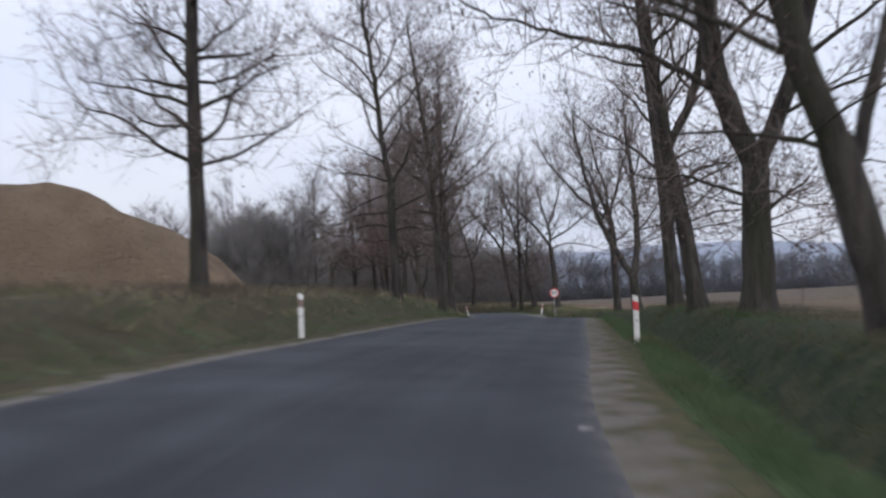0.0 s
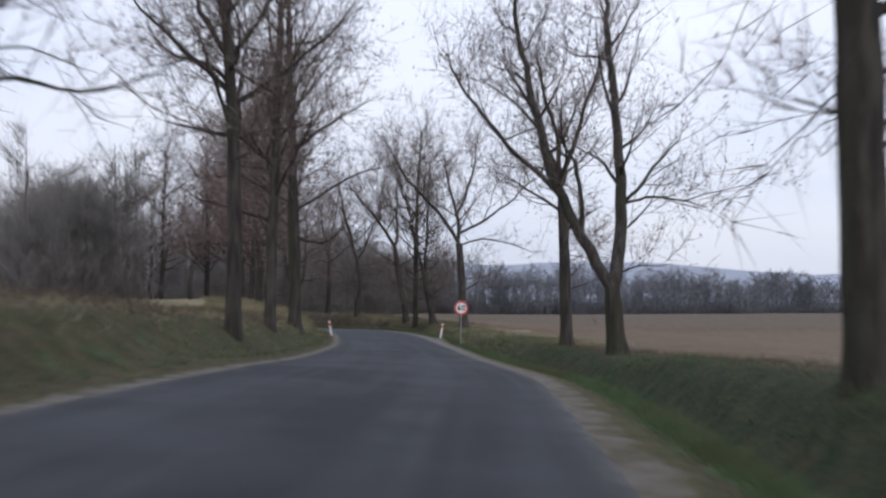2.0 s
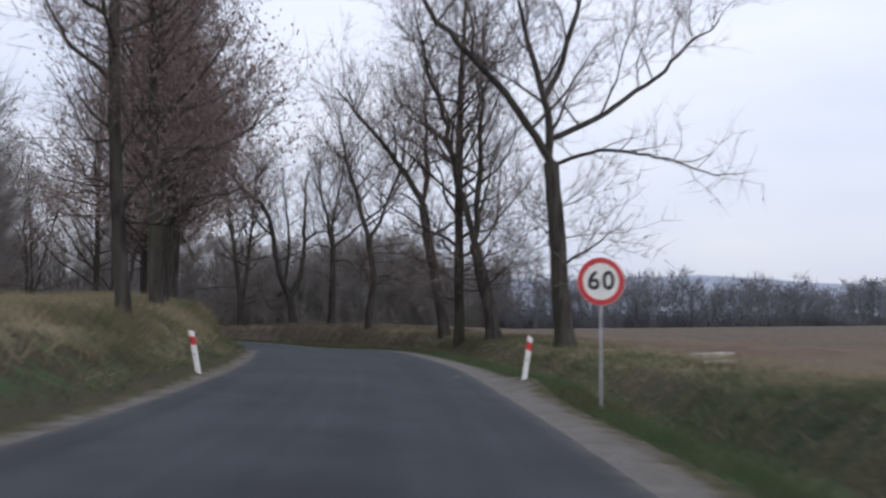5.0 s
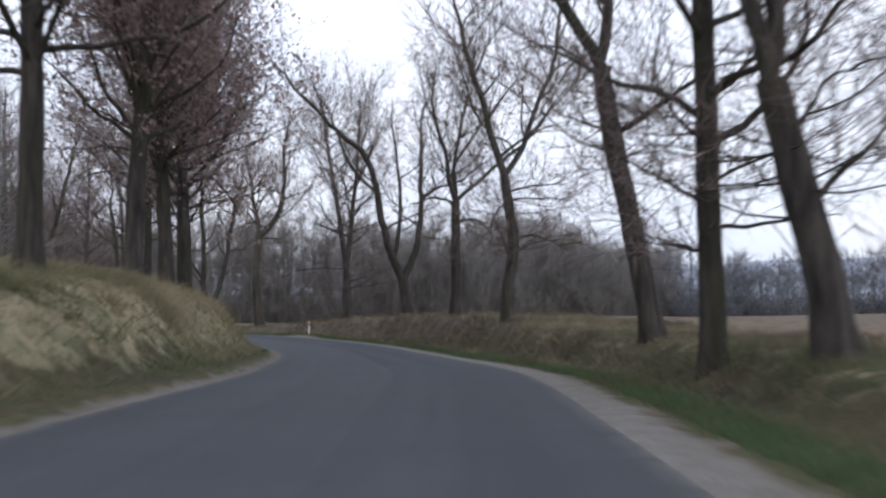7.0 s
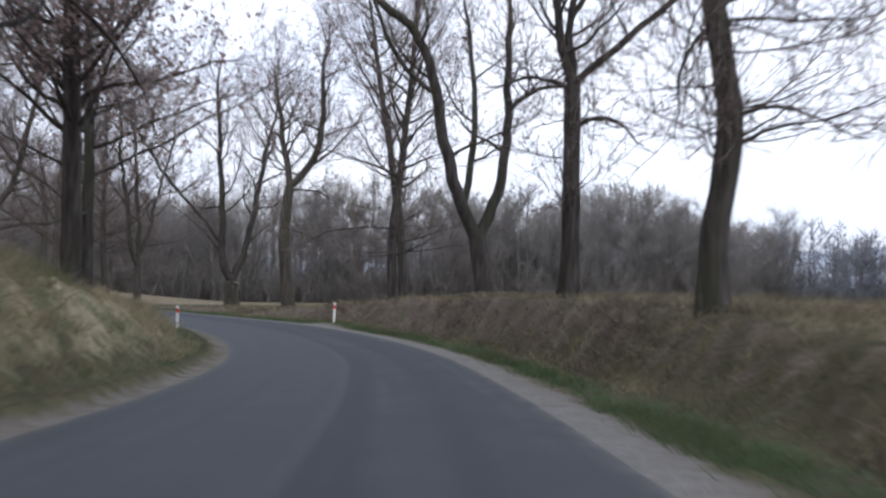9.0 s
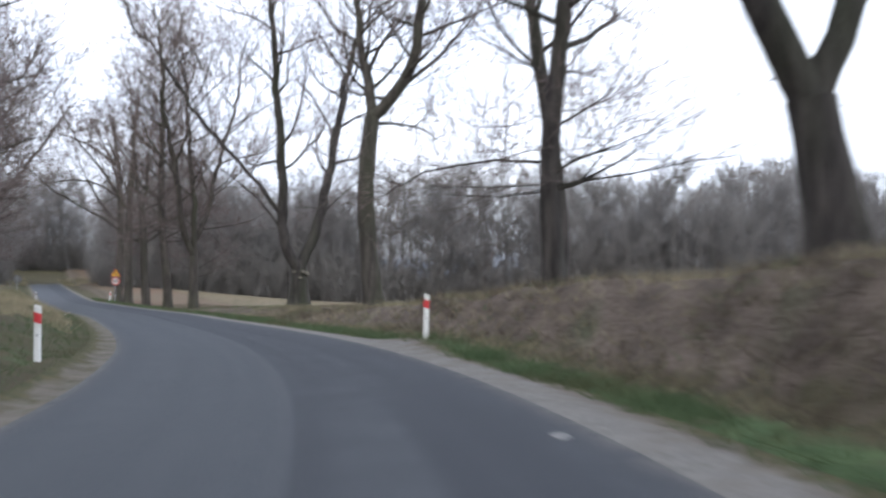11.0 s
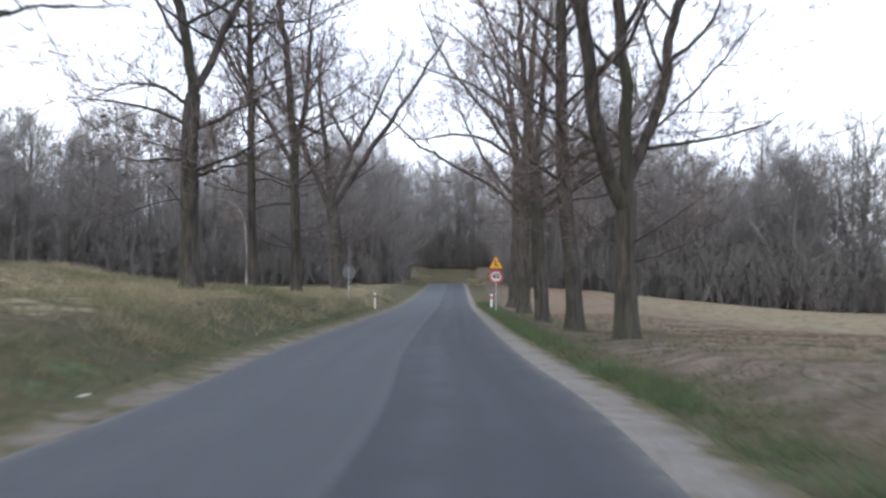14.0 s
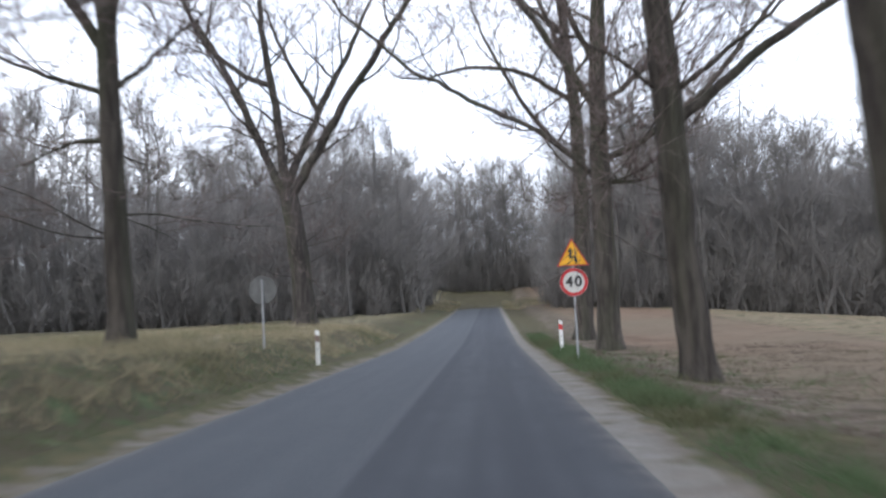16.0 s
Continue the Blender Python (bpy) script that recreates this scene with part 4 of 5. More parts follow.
    bare_tree("roadside_tree", 0.69, 80.59, 19, 45, -7,
              ((-1, 0, (-1, -2, -3), 12.1, 0.32), (0, 9.3, (49, 70), 4.5, 0.09), (0, 6.1, (48, 76), 5.3, 0.08), (0, 7.8, (-60, -90), 3.3, 0.08), (0, 5.1, (151, 48), 2.7, 0.08)),
              crown=0.3, leaves=3500, label=LEAFY)
    bare_tree("roadside_tree", -0.30, 96.60, 19, 46, -1,
              ((-1, 0, (-4, -4, -2), 5.8, 0.19), (0, 2.5, (18, 66), 2.6, 0.05), (0, 4.1, (27, 9), 1.4, 0.04), (0, 4.6, (-81, -80), 1.2, 0.04), (0, 3.3, (-60, -60), 0.7, 0.04), (0, 4.8, (-45, -46), 1.1, 0.04), (0, 2.5, (98, 83), 1.5, 0.04)),
              leaves=1500, label=FORKED)
    bare_tree("roadside_tree", -2.65, 109.20, 20, 47, -1,
              ((-1, 0, (-3, -2, -1), 9.6, 0.25),),
              crown=0.22, leaves=7000, leaf_mat=LEAF_RED, label=RUSSET, limbs=37, reach=0.34, twigs=1.0)
    bare_tree("roadside_tree", -4.70, 118.10, 20, 48, 12,
              ((-1, 0, (1, -3), 9, 0.27),),
              crown=0.22, leaves=13000, leaf_mat=LEAF_RED, label=RUSSET, twigs=1.0, limbs=37, reach=0.34)
    bare_tree("roadside_tree", -6.10, 126.20, 20, 49, 12,
              ((-1, 0, (1, 3), 9, 0.29),),
              crown=0.22, leaves=13000, leaf_mat=LEAF_RED, label=RUSSET, twigs=1.0, limbs=37, reach=0.34)
    bare_tree("roadside_tree", -7.60, 132.30, 19, 50, 12,
              ((-1, 0, (-3, 0), 9, 0.27),),
              crown=0.22, leaves=13000, leaf_mat=LEAF_RED, label=RUSSET, limbs=37, reach=0.34, twigs=1.0)
    bare_tree("roadside_tree", -9.80, 139.80, 21, 51, 12,
              ((-1, 0, (-3, -2), 9, 0.29),),
              crown=0.22, twigs=1.0, leaves=13000, leaf_mat=LEAF_RED, label=RUSSET, limbs=37, reach=0.34)
    bare_tree("roadside_tree", -13.70, 148.70, 22, 52, 12,
              ((-1, 0, (1, -2), 9, 0.32),),
              crown=0.22, twigs=1.0, leaves=13000, leaf_mat=LEAF_RED, label=RUSSET, limbs=37, reach=0.34)
    bare_tree("roadside_tree", -21.70, 162.00, 23, 59, 30,
              ((-1, 0, (1, -1), 9, 0.29),),
              crown=0.16, limbs=34, reach=0.5, twigs=1.4, rise=0.3, label=TALL)
    bare_tree("roadside_tree", -40.26, 179.95, 22, 53, 31,
              ((-1, 0, (-3, 4), 6.2, 0.33), (0, 6.1, (32, 14), 3.6, 0.23), (0, 5.8, (-26, -14), 4.9, 0.14), (0, 5.2, (53, 140), 2.6, 0.09)),
              crown=0.24, limbs=28, shoots=20, reach=0.42, rise=0.35, twigs=1.15, pale=True, label=TALL)
    bare_tree("roadside_tree", -47.60, 186.98, 23, 54, 40,
              ((-1, 0, (-1, -1, -2), 9.3, 0.36), (0, 6.6, (65, 72), 4.1, 0.11), (0, 4.2, (53, 87), 4, 0.07), (0, 6.7, (-33, -88), 3.2, 0.08), (0, 6.3, (-54, -99), 2.7, 0.06), (0, 8, (34, 34), 1.6, 0.09), (0, 4.5, (94, 94), 1.5, 0.06), (0, 5.2, (-79, -116), 2.6, 0.06)),
              crown=0.24, limbs=26, shoots=20, reach=0.42, rise=0.35, twigs=1.15, pale=True, label=TALL)
    bare_tree("roadside_tree", -59.57, 200.33, 24, 55, 46,
              ((-1, 0, (-2, -3, 2), 7.4, 0.35), (0, 7.4, (-8, -8), 1.5, 0.2), (0, 7.4, (27, 27), 1.6, 0.15), (0, 6.9, (-44, -69, -107), 4.3, 0.08), (0, 6.1, (-62, -97), 4, 0.07), (0, 6, (65, 54), 3.4, 0.08), (0, 4.5, (73, 66), 3.5, 0.08), (0, 4.3, (79, 79), 2.6, 0.07), (0, 4.9, (-83, -97), 2.1, 0.06)),
              crown=0.24, limbs=32, shoots=22, reach=0.42, rise=0.35, twigs=1.15, pale=True, label=TALL)
    bare_tree("roadside_tree", -65.64, 207.07, 21, 56, 47,
              ((-1, 0, (0, -2, -1), 8.3, 0.2), (0, 6.3, (-49, -86), 1.6, 0.05), (0, 6.9, (-29, -13), 1.9, 0.05), (0, 6.3, (56, 77), 1.9, 0.05), (0, 5.3, (83, 130), 2.5, 0.04), (0, 4.6, (-63, -65), 2, 0.04)),
              limbs=30, shoots=22, crown=0.35, reach=0.42, pale=True, twigs=1.15, label=TALL)
    bare_tree("roadside_tree", -71.12, 213.58, 24, 57, 47,
              ((-1, 0, (-1, -2), 7.5, 0.31), (0, 7.2, (-28, -29), 4.8, 0.13), (0, 7.5, (-1, -7), 3.8, 0.24), (0, 7.5, (13, 6), 4.2, 0.14), (0, 6.2, (46, 40), 3.5, 0.08), (0, 6.2, (-72, -63), 3.3, 0.07), (0, 5.1, (-83, -111), 2.8, 0.07), (2, 1.9, (63, 71), 3.6, 0.06)),
              crown=0.26, limbs=32, shoots=20, reach=0.4, rise=0.385, twigs=1.15, pale=True, label=TALL)
    bare_tree("roadside_tree", -92.95, 234.15, 24, 58, 47,
              ((-1, 0, (0, -9), 7.7, 0.61), (0, 7.4, (-30, -22, -34), 11.8, 0.25), (0, 7.7, (-5, -5, 7), 13.8, 0.27), (0, 7.7, (18, 24, 22), 14.6, 0.23), (0, 7.1, (34, 33, 36), 16.9, 0.27), (2, 5.9, (-72, -10), 7.5, 0.16), (0, 6.5, (-27, -27), 4.3, 0.16), (3, 5.1, (-29, -29), 2.5, 0.16)),
              limbs=34, shoots=26, reach=0.42, twigs=1.15, label=FORKED)


plant_roadside()


# ---- woods ----
def wood_tree(r, fine):
    """One light woodland tree, 1 high: the arrays of its stem and limbs, then those of its twigs."""
    n = 6
    z = np.linspace(0, 1, n)
    p = np.stack([np.cumsum(r.normal(0, 0.014, n)), np.cumsum(r.normal(0, 0.014, n)), z * 0.96], 1)
    stem = tube(p, np.interp(z, [0, 1], [0.0085, 0.002]), 4)
    k = 14 if fine else 9
    u = r.uniform(0.22, 0.95, k)
    st = np.stack([np.interp(u, z, p[:, i]) for i in range(3)], 1)
    a = r.uniform(0, 6.28, k)
    el = r.uniform(0.35, 1.15, k)
    w = np.stack([np.cos(a), np.sin(a), np.tan(el)], 1)
    w = w / np.linalg.norm(w, axis=1)[:, None] * (0.36 * (1.1 - u) + 0.07)[:, None] * r.uniform(0.7, 1.2, (k, 1))
    stem = joined([stem, cones(st, w, 0.0023)])
    m = 42 if fine else 13
    b = np.repeat(st, m, 0) + np.repeat(w, m, 0) * r.uniform(0.15, 1.05, (k * m, 1)) + r.normal(0, 0.012, (k * m, 3))
    d = np.repeat(w, m, 0) * 0.3 + r.normal(0, 0.042, (k * m, 3)) + np.array([0, 0, 0.025])
    return (*stem, *slivers(b, d, r.uniform(0.0007, 0.0019, k * m) if fine else r.uniform(0.002, 0.0054, k * m), r))


def thicket(r, fine):
    """One rounded bush of brush and saplings, 1 high: the arrays of its stems, then those of its twigs."""
    k = 12
    a, q = r.uniform(0, 6.28, k), r.uniform(0.05, 0.45, k)
    w = np.stack([np.cos(a) * q, np.sin(a) * q, r.uniform(0.5, 0.95, k)], 1)
    b = r.normal(0, 0.12, (k, 3)) * [1, 1, 0]
    m = 26 if fine else 9
    b2 = np.repeat(b, m, 0) + np.repeat(w, m, 0) * r.uniform(0.05, 0.95, (k * m, 1))
    d = np.repeat(w, m, 0) * 0.12 + r.normal(0, 0.07, (k * m, 3)) + np.array([0, 0, 0.03])
    return (*slivers(b, w, 0.008, r), *slivers(b2, d, r.uniform(0.002, 0.006, k * m) * (1.3 if fine else 4.4), r))


def scatter(kinds, places, heights, widths, r):
    stems, twigs = [], []
    for (x, y, z), h, wd in zip(places, heights, widths):
        v1, f1, v2, f2 = kinds[r.integers(len(kinds))]
        a = r.uniform(0, 6.28)
        c, s = math.cos(a), math.sin(a)
        for v, f, out in ((v1, f1, stems), (v2, f2, twigs)):
            q = np.stack([(v[:, 0] * c - v[:, 1] * s) * wd, (v[:, 0] * s + v[:, 1] * c) * wd, v[:, 2] * h], 1)
            out.append((q + np.array([x, y, z]), f))
    return joined(stems), joined(twigs)


def in_band(line, depth, count, r, side=1):
    """Random places within depth behind a line of the plan."""
    line = np.array(line, float)
    seg = np.linalg.norm(np.diff(line, axis=0), axis=1)
    cum = np.concatenate([[0], np.cumsum(seg)])
    u = r.uniform(0, cum[-1], count)
    p = np.stack([np.interp(u, cum, line[:, i]) for i in range(2)], 1)
    q = np.stack([np.interp(np.minimum(u + 1, cum[-1]), cum, line[:, i]) - np.interp(np.maximum(u - 1, 0), cum, line[:, i]) for i in range(2)], 1)
    q /= np.linalg.norm(q, axis=1)[:, None]
    n = np.stack([-q[:, 1], q[:, 0]], 1) * side
    back = r.uniform(0, 1, count) ** 1.3 * depth
    return p + n * back[:, None], back


def woodland(name, line, depth, count, tall, seed, mat, label, fine=True, bushes=1200, side=1, clear=7.5):
    """Bare woods behind a line of the plan, their tops rising and falling in slow waves, with brush beneath."""
    r = np.random.default_rng(seed)

    def places(n, deep):
        xy, back = in_band(line, deep, n, r, side)
        s, off = beside(xy[:, 0], xy[:, 1])
        ok = np.abs(off + 1.3) > clear
        xy, s, off = xy[ok], s[ok], off[ok]
        return np.column_stack([xy, height(s, off, xy[:, 0], xy[:, 1]) - 0.2]), back[ok]
    at, back = places(count, depth)
    wave = 1 + 0.1 * np.sin(at[:, 0] * 0.11 + seed) + 0.07 * np.sin(at[:, 1] * 0.23 + at[:, 0] * 0.07)
    h = tall * wave * r.uniform(0.74, 1.04, len(at))
    front = (back < 15) & fine
    rows = [scatter([wood_tree(r, bool(k)) for _ in range(6)], at[front == k], h[front == k], h[front == k] * r.uniform(0.9, 1.3, (front == k).sum()), r)
            for k in (True, False) if (front == k).any()]
    stems, twigs = joined([q[0] for q in rows]), joined([q[1] for q in rows])
    at, back = places(bushes, min(depth, 24))
    h = tall * r.uniform(0.12, 0.42, len(at)) * np.where(r.uniform(0, 1, len(at)) < 0.25, 1.4, 1.0)
    low, brush = scatter([thicket(r, fine) for _ in range(6)], at, h, h * r.uniform(0.8, 1.3, len(at)), r)
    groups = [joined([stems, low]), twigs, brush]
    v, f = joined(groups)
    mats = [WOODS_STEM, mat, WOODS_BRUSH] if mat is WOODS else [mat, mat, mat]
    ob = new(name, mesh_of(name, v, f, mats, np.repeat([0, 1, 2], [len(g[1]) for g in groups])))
    return tagged(ob, label, "woods", kind="stuff")


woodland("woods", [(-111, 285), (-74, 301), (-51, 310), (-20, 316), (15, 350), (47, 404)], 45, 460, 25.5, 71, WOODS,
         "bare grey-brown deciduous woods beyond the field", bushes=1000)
woodland("woods", [(43, 374), (137, 425), (230, 480), (420, 540)], 40, 620, 20.5, 72, WOODS_HAZE, "distant treeline beyond the field, haze put into its colour", fine=False, bushes=1300)
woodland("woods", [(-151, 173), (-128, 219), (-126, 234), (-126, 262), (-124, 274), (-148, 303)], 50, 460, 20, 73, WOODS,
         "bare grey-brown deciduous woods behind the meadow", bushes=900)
woodland("woods", [(-17, 124), (-26, 148), (-37, 164)], 10, 90, 14, 74, WOODS, "bare young woods on the bank", clear=9.5, bushes=140)
# these two also take the colour that carries haze, to look paler
woodland("woods", [(-40, 166), (-63, 183), (-102, 191)], 24, 80, 9, 79, WOODS_HAZE, "low bare scrub woods behind the bank", clear=9.5, bushes=90)
woodland("woods", [(-280, 150), (-190, 163), (-101, 175)], 24, 170, 11, 75, WOODS_HAZE, "bare low woods behind the brushy plain", fine=False, bushes=700)
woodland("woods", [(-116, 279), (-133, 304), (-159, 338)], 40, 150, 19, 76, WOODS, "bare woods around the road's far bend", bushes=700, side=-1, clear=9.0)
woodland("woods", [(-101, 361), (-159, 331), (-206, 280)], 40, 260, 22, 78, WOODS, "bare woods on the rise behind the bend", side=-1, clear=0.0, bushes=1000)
woodland("woods", [(60, 640), (200, 660), (420, 600), (700, 500)], 60, 280, 22, 77, PINE, "distant dark conifers below the hills", fine=False, bushes=300)


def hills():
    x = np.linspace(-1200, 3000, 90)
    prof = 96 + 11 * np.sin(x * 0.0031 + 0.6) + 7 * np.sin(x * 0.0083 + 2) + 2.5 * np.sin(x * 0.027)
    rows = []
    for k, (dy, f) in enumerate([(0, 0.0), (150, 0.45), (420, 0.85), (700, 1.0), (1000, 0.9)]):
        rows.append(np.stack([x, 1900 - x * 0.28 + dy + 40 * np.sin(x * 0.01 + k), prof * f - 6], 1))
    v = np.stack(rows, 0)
    tagged(new("hills", mesh_of("hills", v.reshape(-1, 3), grid_faces(5, 90), HILL, smooth=True)), "low wooded hills coloured blue-grey to stand for haze", "hills", kind="structure")


hills()


# ---- the heap beyond the bank ----
def soil_heap():
    n, m = 60, 40
    u, w = np.meshgrid(np.linspace(-1, 1, n), np.linspace(-1, 1, m), indexing="ij")
    x, y = -32.6 + u * 21.6, 62 + w * 20
    ridge = (8.3 - 0.5 * u) * np.clip(1 - (u * u + w * w) ** 1.9, 0, 1)
    lump = np.array([noise.noise(Vector((a * 0.16, b * 0.16, 0.3))) * 1.3 + noise.noise(Vector((a * 0.6, b * 0.6, 1.3))) * 0.35 for a, b in zip(x.ravel(), y.ravel())]).reshape(x.shape)
    edge = np.clip(ridge / 2.0, 0, 1)
    z = -1.6 + ridge * 1.1 + lump * edge
    ob = new("earth_mound", mesh_of("earth_mound", np.stack([x, y, z], -1).reshape(-1, 3), grid_faces(n, m), SAND, smooth=True))
    tagged(ob, "large bare heap of tan soil beyond the grassy bank", "mound")


soil_heap()


# ---- grass ----
def tufted(s, e):
    """How thick the grass stands: in tussocks with barer ground between."""
    k = np.sin(s * 1.7 + 1.9 * np.sin(e * 1.3)) * np.sin(e * 2.1 + 1.4 * np.sin(s * 0.9)) + 0.6 * np.sin(s * 0.43 + e * 0.8)
    return 0.18 + 0.82 * soft(-0.1, 0.7, k)


def blades(name, mat, count, s0, s1, o0, o1, tall, seed, label, density=None, group=5):
    """Tufts of grass along the road between two offsets from its edge (negative: beyond the far edge)."""
    r = np.random.default_rng(seed)
    s = r.uniform(s0, s1, count)
    e = o0 + (o1 - o0) * r.uniform(0, 1, count)
    if density is not None:
        ok = r.uniform(0, 1, count) < density(s, e)
        s, e = s[ok], e[ok]
    off = np.where(e > 0, right_edge(s) + e, left_edge(s) + e)
    p, t = along(s)
    xy = p[:, :2] + np.stack([t[:, 1], -t[:, 0]], 1) * off[:, None]
    z = height(s, off, xy[:, 0], xy[:, 1])
    base = np.column_stack([xy, z - 0.02])
    base = np.repeat(base, group, 0) + r.normal(0, 0.09, (len(base) * group, 3)) * [1, 1, 0]
    h = tall * r.uniform(0.5, 1.2, len(base))
    way = np.stack([r.normal(0, 0.75, len(base)), r.normal(0, 0.75, len(base)), np.ones(len(base))], 1) * h[:, None]
    v, f = slivers(base, way, np.clip(h * 0.034, 0.007, 0.018), r)
    ob = new(name, mesh_of(name, v, f, mat))
    tagged(ob, label, "grass", kind="stuff")


blades("grass", GRASS_GREEN, 15000, -2, 120, 0.9, 2.0, 0.2, 81, "short green verge grass")
blades("grass", GRASS_GREEN, 15000, 120, 275, 0.7, 1.6, 0.24, 82, "short green verge grass", tufted)
blades("grass", GRASS_GREEN, 5500, 0, 250, -0.6, -2.4, 0.16, 83, "short green grass at the foot of the bank")
blades("grass", GRASS_DRY, 24000, 85, 158, -1.7, -9.0, 0.38, 84, "tall dry straw-coloured grass on the bank", tufted)
blades("grass", GRASS_DRY, 6000, 88, 157, -0.8, -3.2, 0.24, 93, "shorter straw-coloured grass low on the bank", tufted)
blades("grass", GRASS_DRY, 26000, 180, 275, -1.2, -14.0, 0.33, 85, "dry meadow grass", tufted)
blades("grass", GRASS_DRY, 3000, 0, 85, -1.8, -10.0, 0.26, 86, "dull dry grass on the bank")
blades("grass", GRASS_GREEN, 6000, 84, 128, 1.4, 6.0, 0.22, 94, "grey-green grass under the roadside trees", tufted)
blades("grass", GRASS_GREEN, 6000, -2, 92, 1.9, 4.4, 0.2, 96, "dark green weeds in the ditch", tufted)
blades("grass", GRASS_BROWN, 3000, 4, 92, 3.2, 6.5, 0.24, 95, "brown dead grass in the ditch and round the trees", tufted)
blades("grass", GRASS_DRY, 9000, 75, 200, 1.8, 8.0, 0.24, 87, "dry grass under the roadside trees")
blades("grass", GRASS_BROWN, 9000, 5, 96, -2.5, -16.0, 0.42, 89, "brown dead weeds on top of the bank", tufted)
blades("grass", GRASS_BROWN, 20000, 112, 196, 1.9, 9.0, 0.26, 88, "dead brown stalks and litter on the bank", tufted)

blades("grass", GRASS_GREEN, 3500, 160, 262, 1.4, 7.0, 0.2, 97, "pale green tufts among the dead grass", tufted)
blades("grass", GRASS_BROWN, 6000, 196, 264, 1.8, 13.0, 0.13, 90, "dead stubble and weeds at the field's edge")
blades("grass", GRASS_DRY, 1500, 338, 372, -0.3, -12.0, 0.4, 91, "dry grass on the bank at the road's end")
blades("grass", GRASS_DRY, 1200, 338, 372, 0.5, 12.0, 0.4, 92, "dry grass on the bank at the road's end")


# ---- roadside posts ----
def marker_post(x, y, lean=(0.0, 0.0), head=0.0, band=None):
    root = new("marker_post", None)
    z = ground_at(x, y)
    root.matrix_world = Matrix.Translation((x, y, z)) @ Matrix(((1, 0, lean[0], 0), (0, 1, lean[1], 0), (0, 0, 1, 0), (0, 0, 0, 1))).to_3x3().to_quaternion().to_matrix().to_4x4() @ pose(0, 0, 0, lean[1] * -57, lean[0] * 57, head)
    tagged(root, "white plastic marker post with a dull band" if band else "leaning white marker post with a red band" if abs(lean[0]) > 0.05 else "white plastic roadside marker post with a red band", "marker post", group="marker posts")

    def ring(bm, z0, z1, grow, slant):
        pts = []
        for zz, top in ((z0, 0), (z1, 1)):
            for dx, dy in ((-0.058, -0.03), (-0.03, -0.046), (0.03, -0.046), (0.058, -0.03), (0.05, 0.036), (0.0, 0.05), (-0.05, 0.036)):
                pts.append(bm.verts.new((dx * grow, dy * grow, zz + (slant * dx if top else slant * dx * 0.0 if z0 < 0.1 else slant * dx))))
        n = 7
        for i in range(n):
            bm.faces.new((pts[i], pts[(i + 1) % n], pts[n + (i + 1) % n], pts[n + i]))
        bm.faces.new(pts[n:])
        bm.faces.new(pts[:n][::-1])
        return bm
    part("body", ring(bmesh.new(), -0.2, 0.985, 1.0, -0.35), WHITE, root)
    part("band", ring(bmesh.new(), 0.68, 0.86, 1.06, -0.35), band or RED, root, "dull grey-brown reflector band" if band else "red reflective band")
    for k, w in ((0.0, 0.018), (0.03, 0.018)):
        bm = bmesh.new()
        bmesh.ops.create_cube(bm, size=1, matrix=Matrix.Translation((0, -0.049, 0.45 + k)) @ Matrix.Diagonal((0.04, 0.004, w, 1)))
        part("mark", bm, GREY, root, "small faded grey mark")
    return root


DULL = grained("dull_film", (0.16, 0.11, 0.09), (0.24, 0.17, 0.14), 12, 0.5, bump=0.0)
for x, y, lean, head, *band in ((-3.18, 21.24, (0, 0), 0, DULL), (4.0, 19.84, (0, 0), 0), (9.53, 92.97, (0.1, 0.02), 0), (2.41, 92.95, (-0.13, 0), 0),
                         (-11.34, 166.64, (0.02, 0), 25), (-16.49, 160.86, (0, 0), 25), (-70.76, 219.07, (0, 0), 41, DULL), (-69.47, 227.95, (0, 0), 41)):
    marker_post(x, y, lean, head, *band)


# ---- signs ----
def disc(radius, depth, y, n=40, inner=0.0):
    bm = bmesh.new()
    rings = []
    for yy in (y, y - depth):
        rings.append([bm.verts.new((radius * math.cos(a), yy, radius * math.sin(a))) for a in np.arange(n) / n * 2 * math.pi])
        if inner:
            rings.append([bm.verts.new((inner * math.cos(a), yy, inner * math.sin(a))) for a in np.arange(n) / n * 2 * math.pi])
    if inner:
        a, ai, b, bi = rings
        for i in range(n):
            j = (i + 1) % n
            bm.faces.new((a[i], a[j], b[j], b[i]))
            bm.faces.new((ai[j], ai[i], bi[i], bi[j]))
            bm.faces.new((b[i], b[j], bi[j], bi[i]))
            bm.faces.new((a[j], a[i], ai[i], ai[j]))
    else:
        a, b = rings
        for i in range(n):
            j = (i + 1) % n
            bm.faces.new((a[i], a[j], b[j], b[i]))
        bm.faces.new(b)
        bm.faces.new(a[::-1])
    return bm


def prism(points, depth, y):
    bm = bmesh.new()
    a = [bm.verts.new((px, y, pz)) for px, pz in points]
    b = [bm.verts.new((px, y - depth, pz)) for px, pz in points]
    n = len(points)
    for i in range(n):
        bm.faces.new((a[i], a[(i + 1) % n], b[(i + 1) % n], b[i]))
    bm.faces.new(b)
    bm.faces.new(a[::-1])
    bmesh.ops.recalc_face_normals(bm, faces=bm.faces)
    return bm


def pole_mesh(top, radius=0.03):
    bm = bmesh.new()
    bmesh.ops.create_cone(bm, cap_ends=True, segments=14, radius1=radius, radius2=radius, depth=top + 0.3, matrix=Matrix.Translation((0, 0.03, (top - 0.3) / 2)))
    return bm


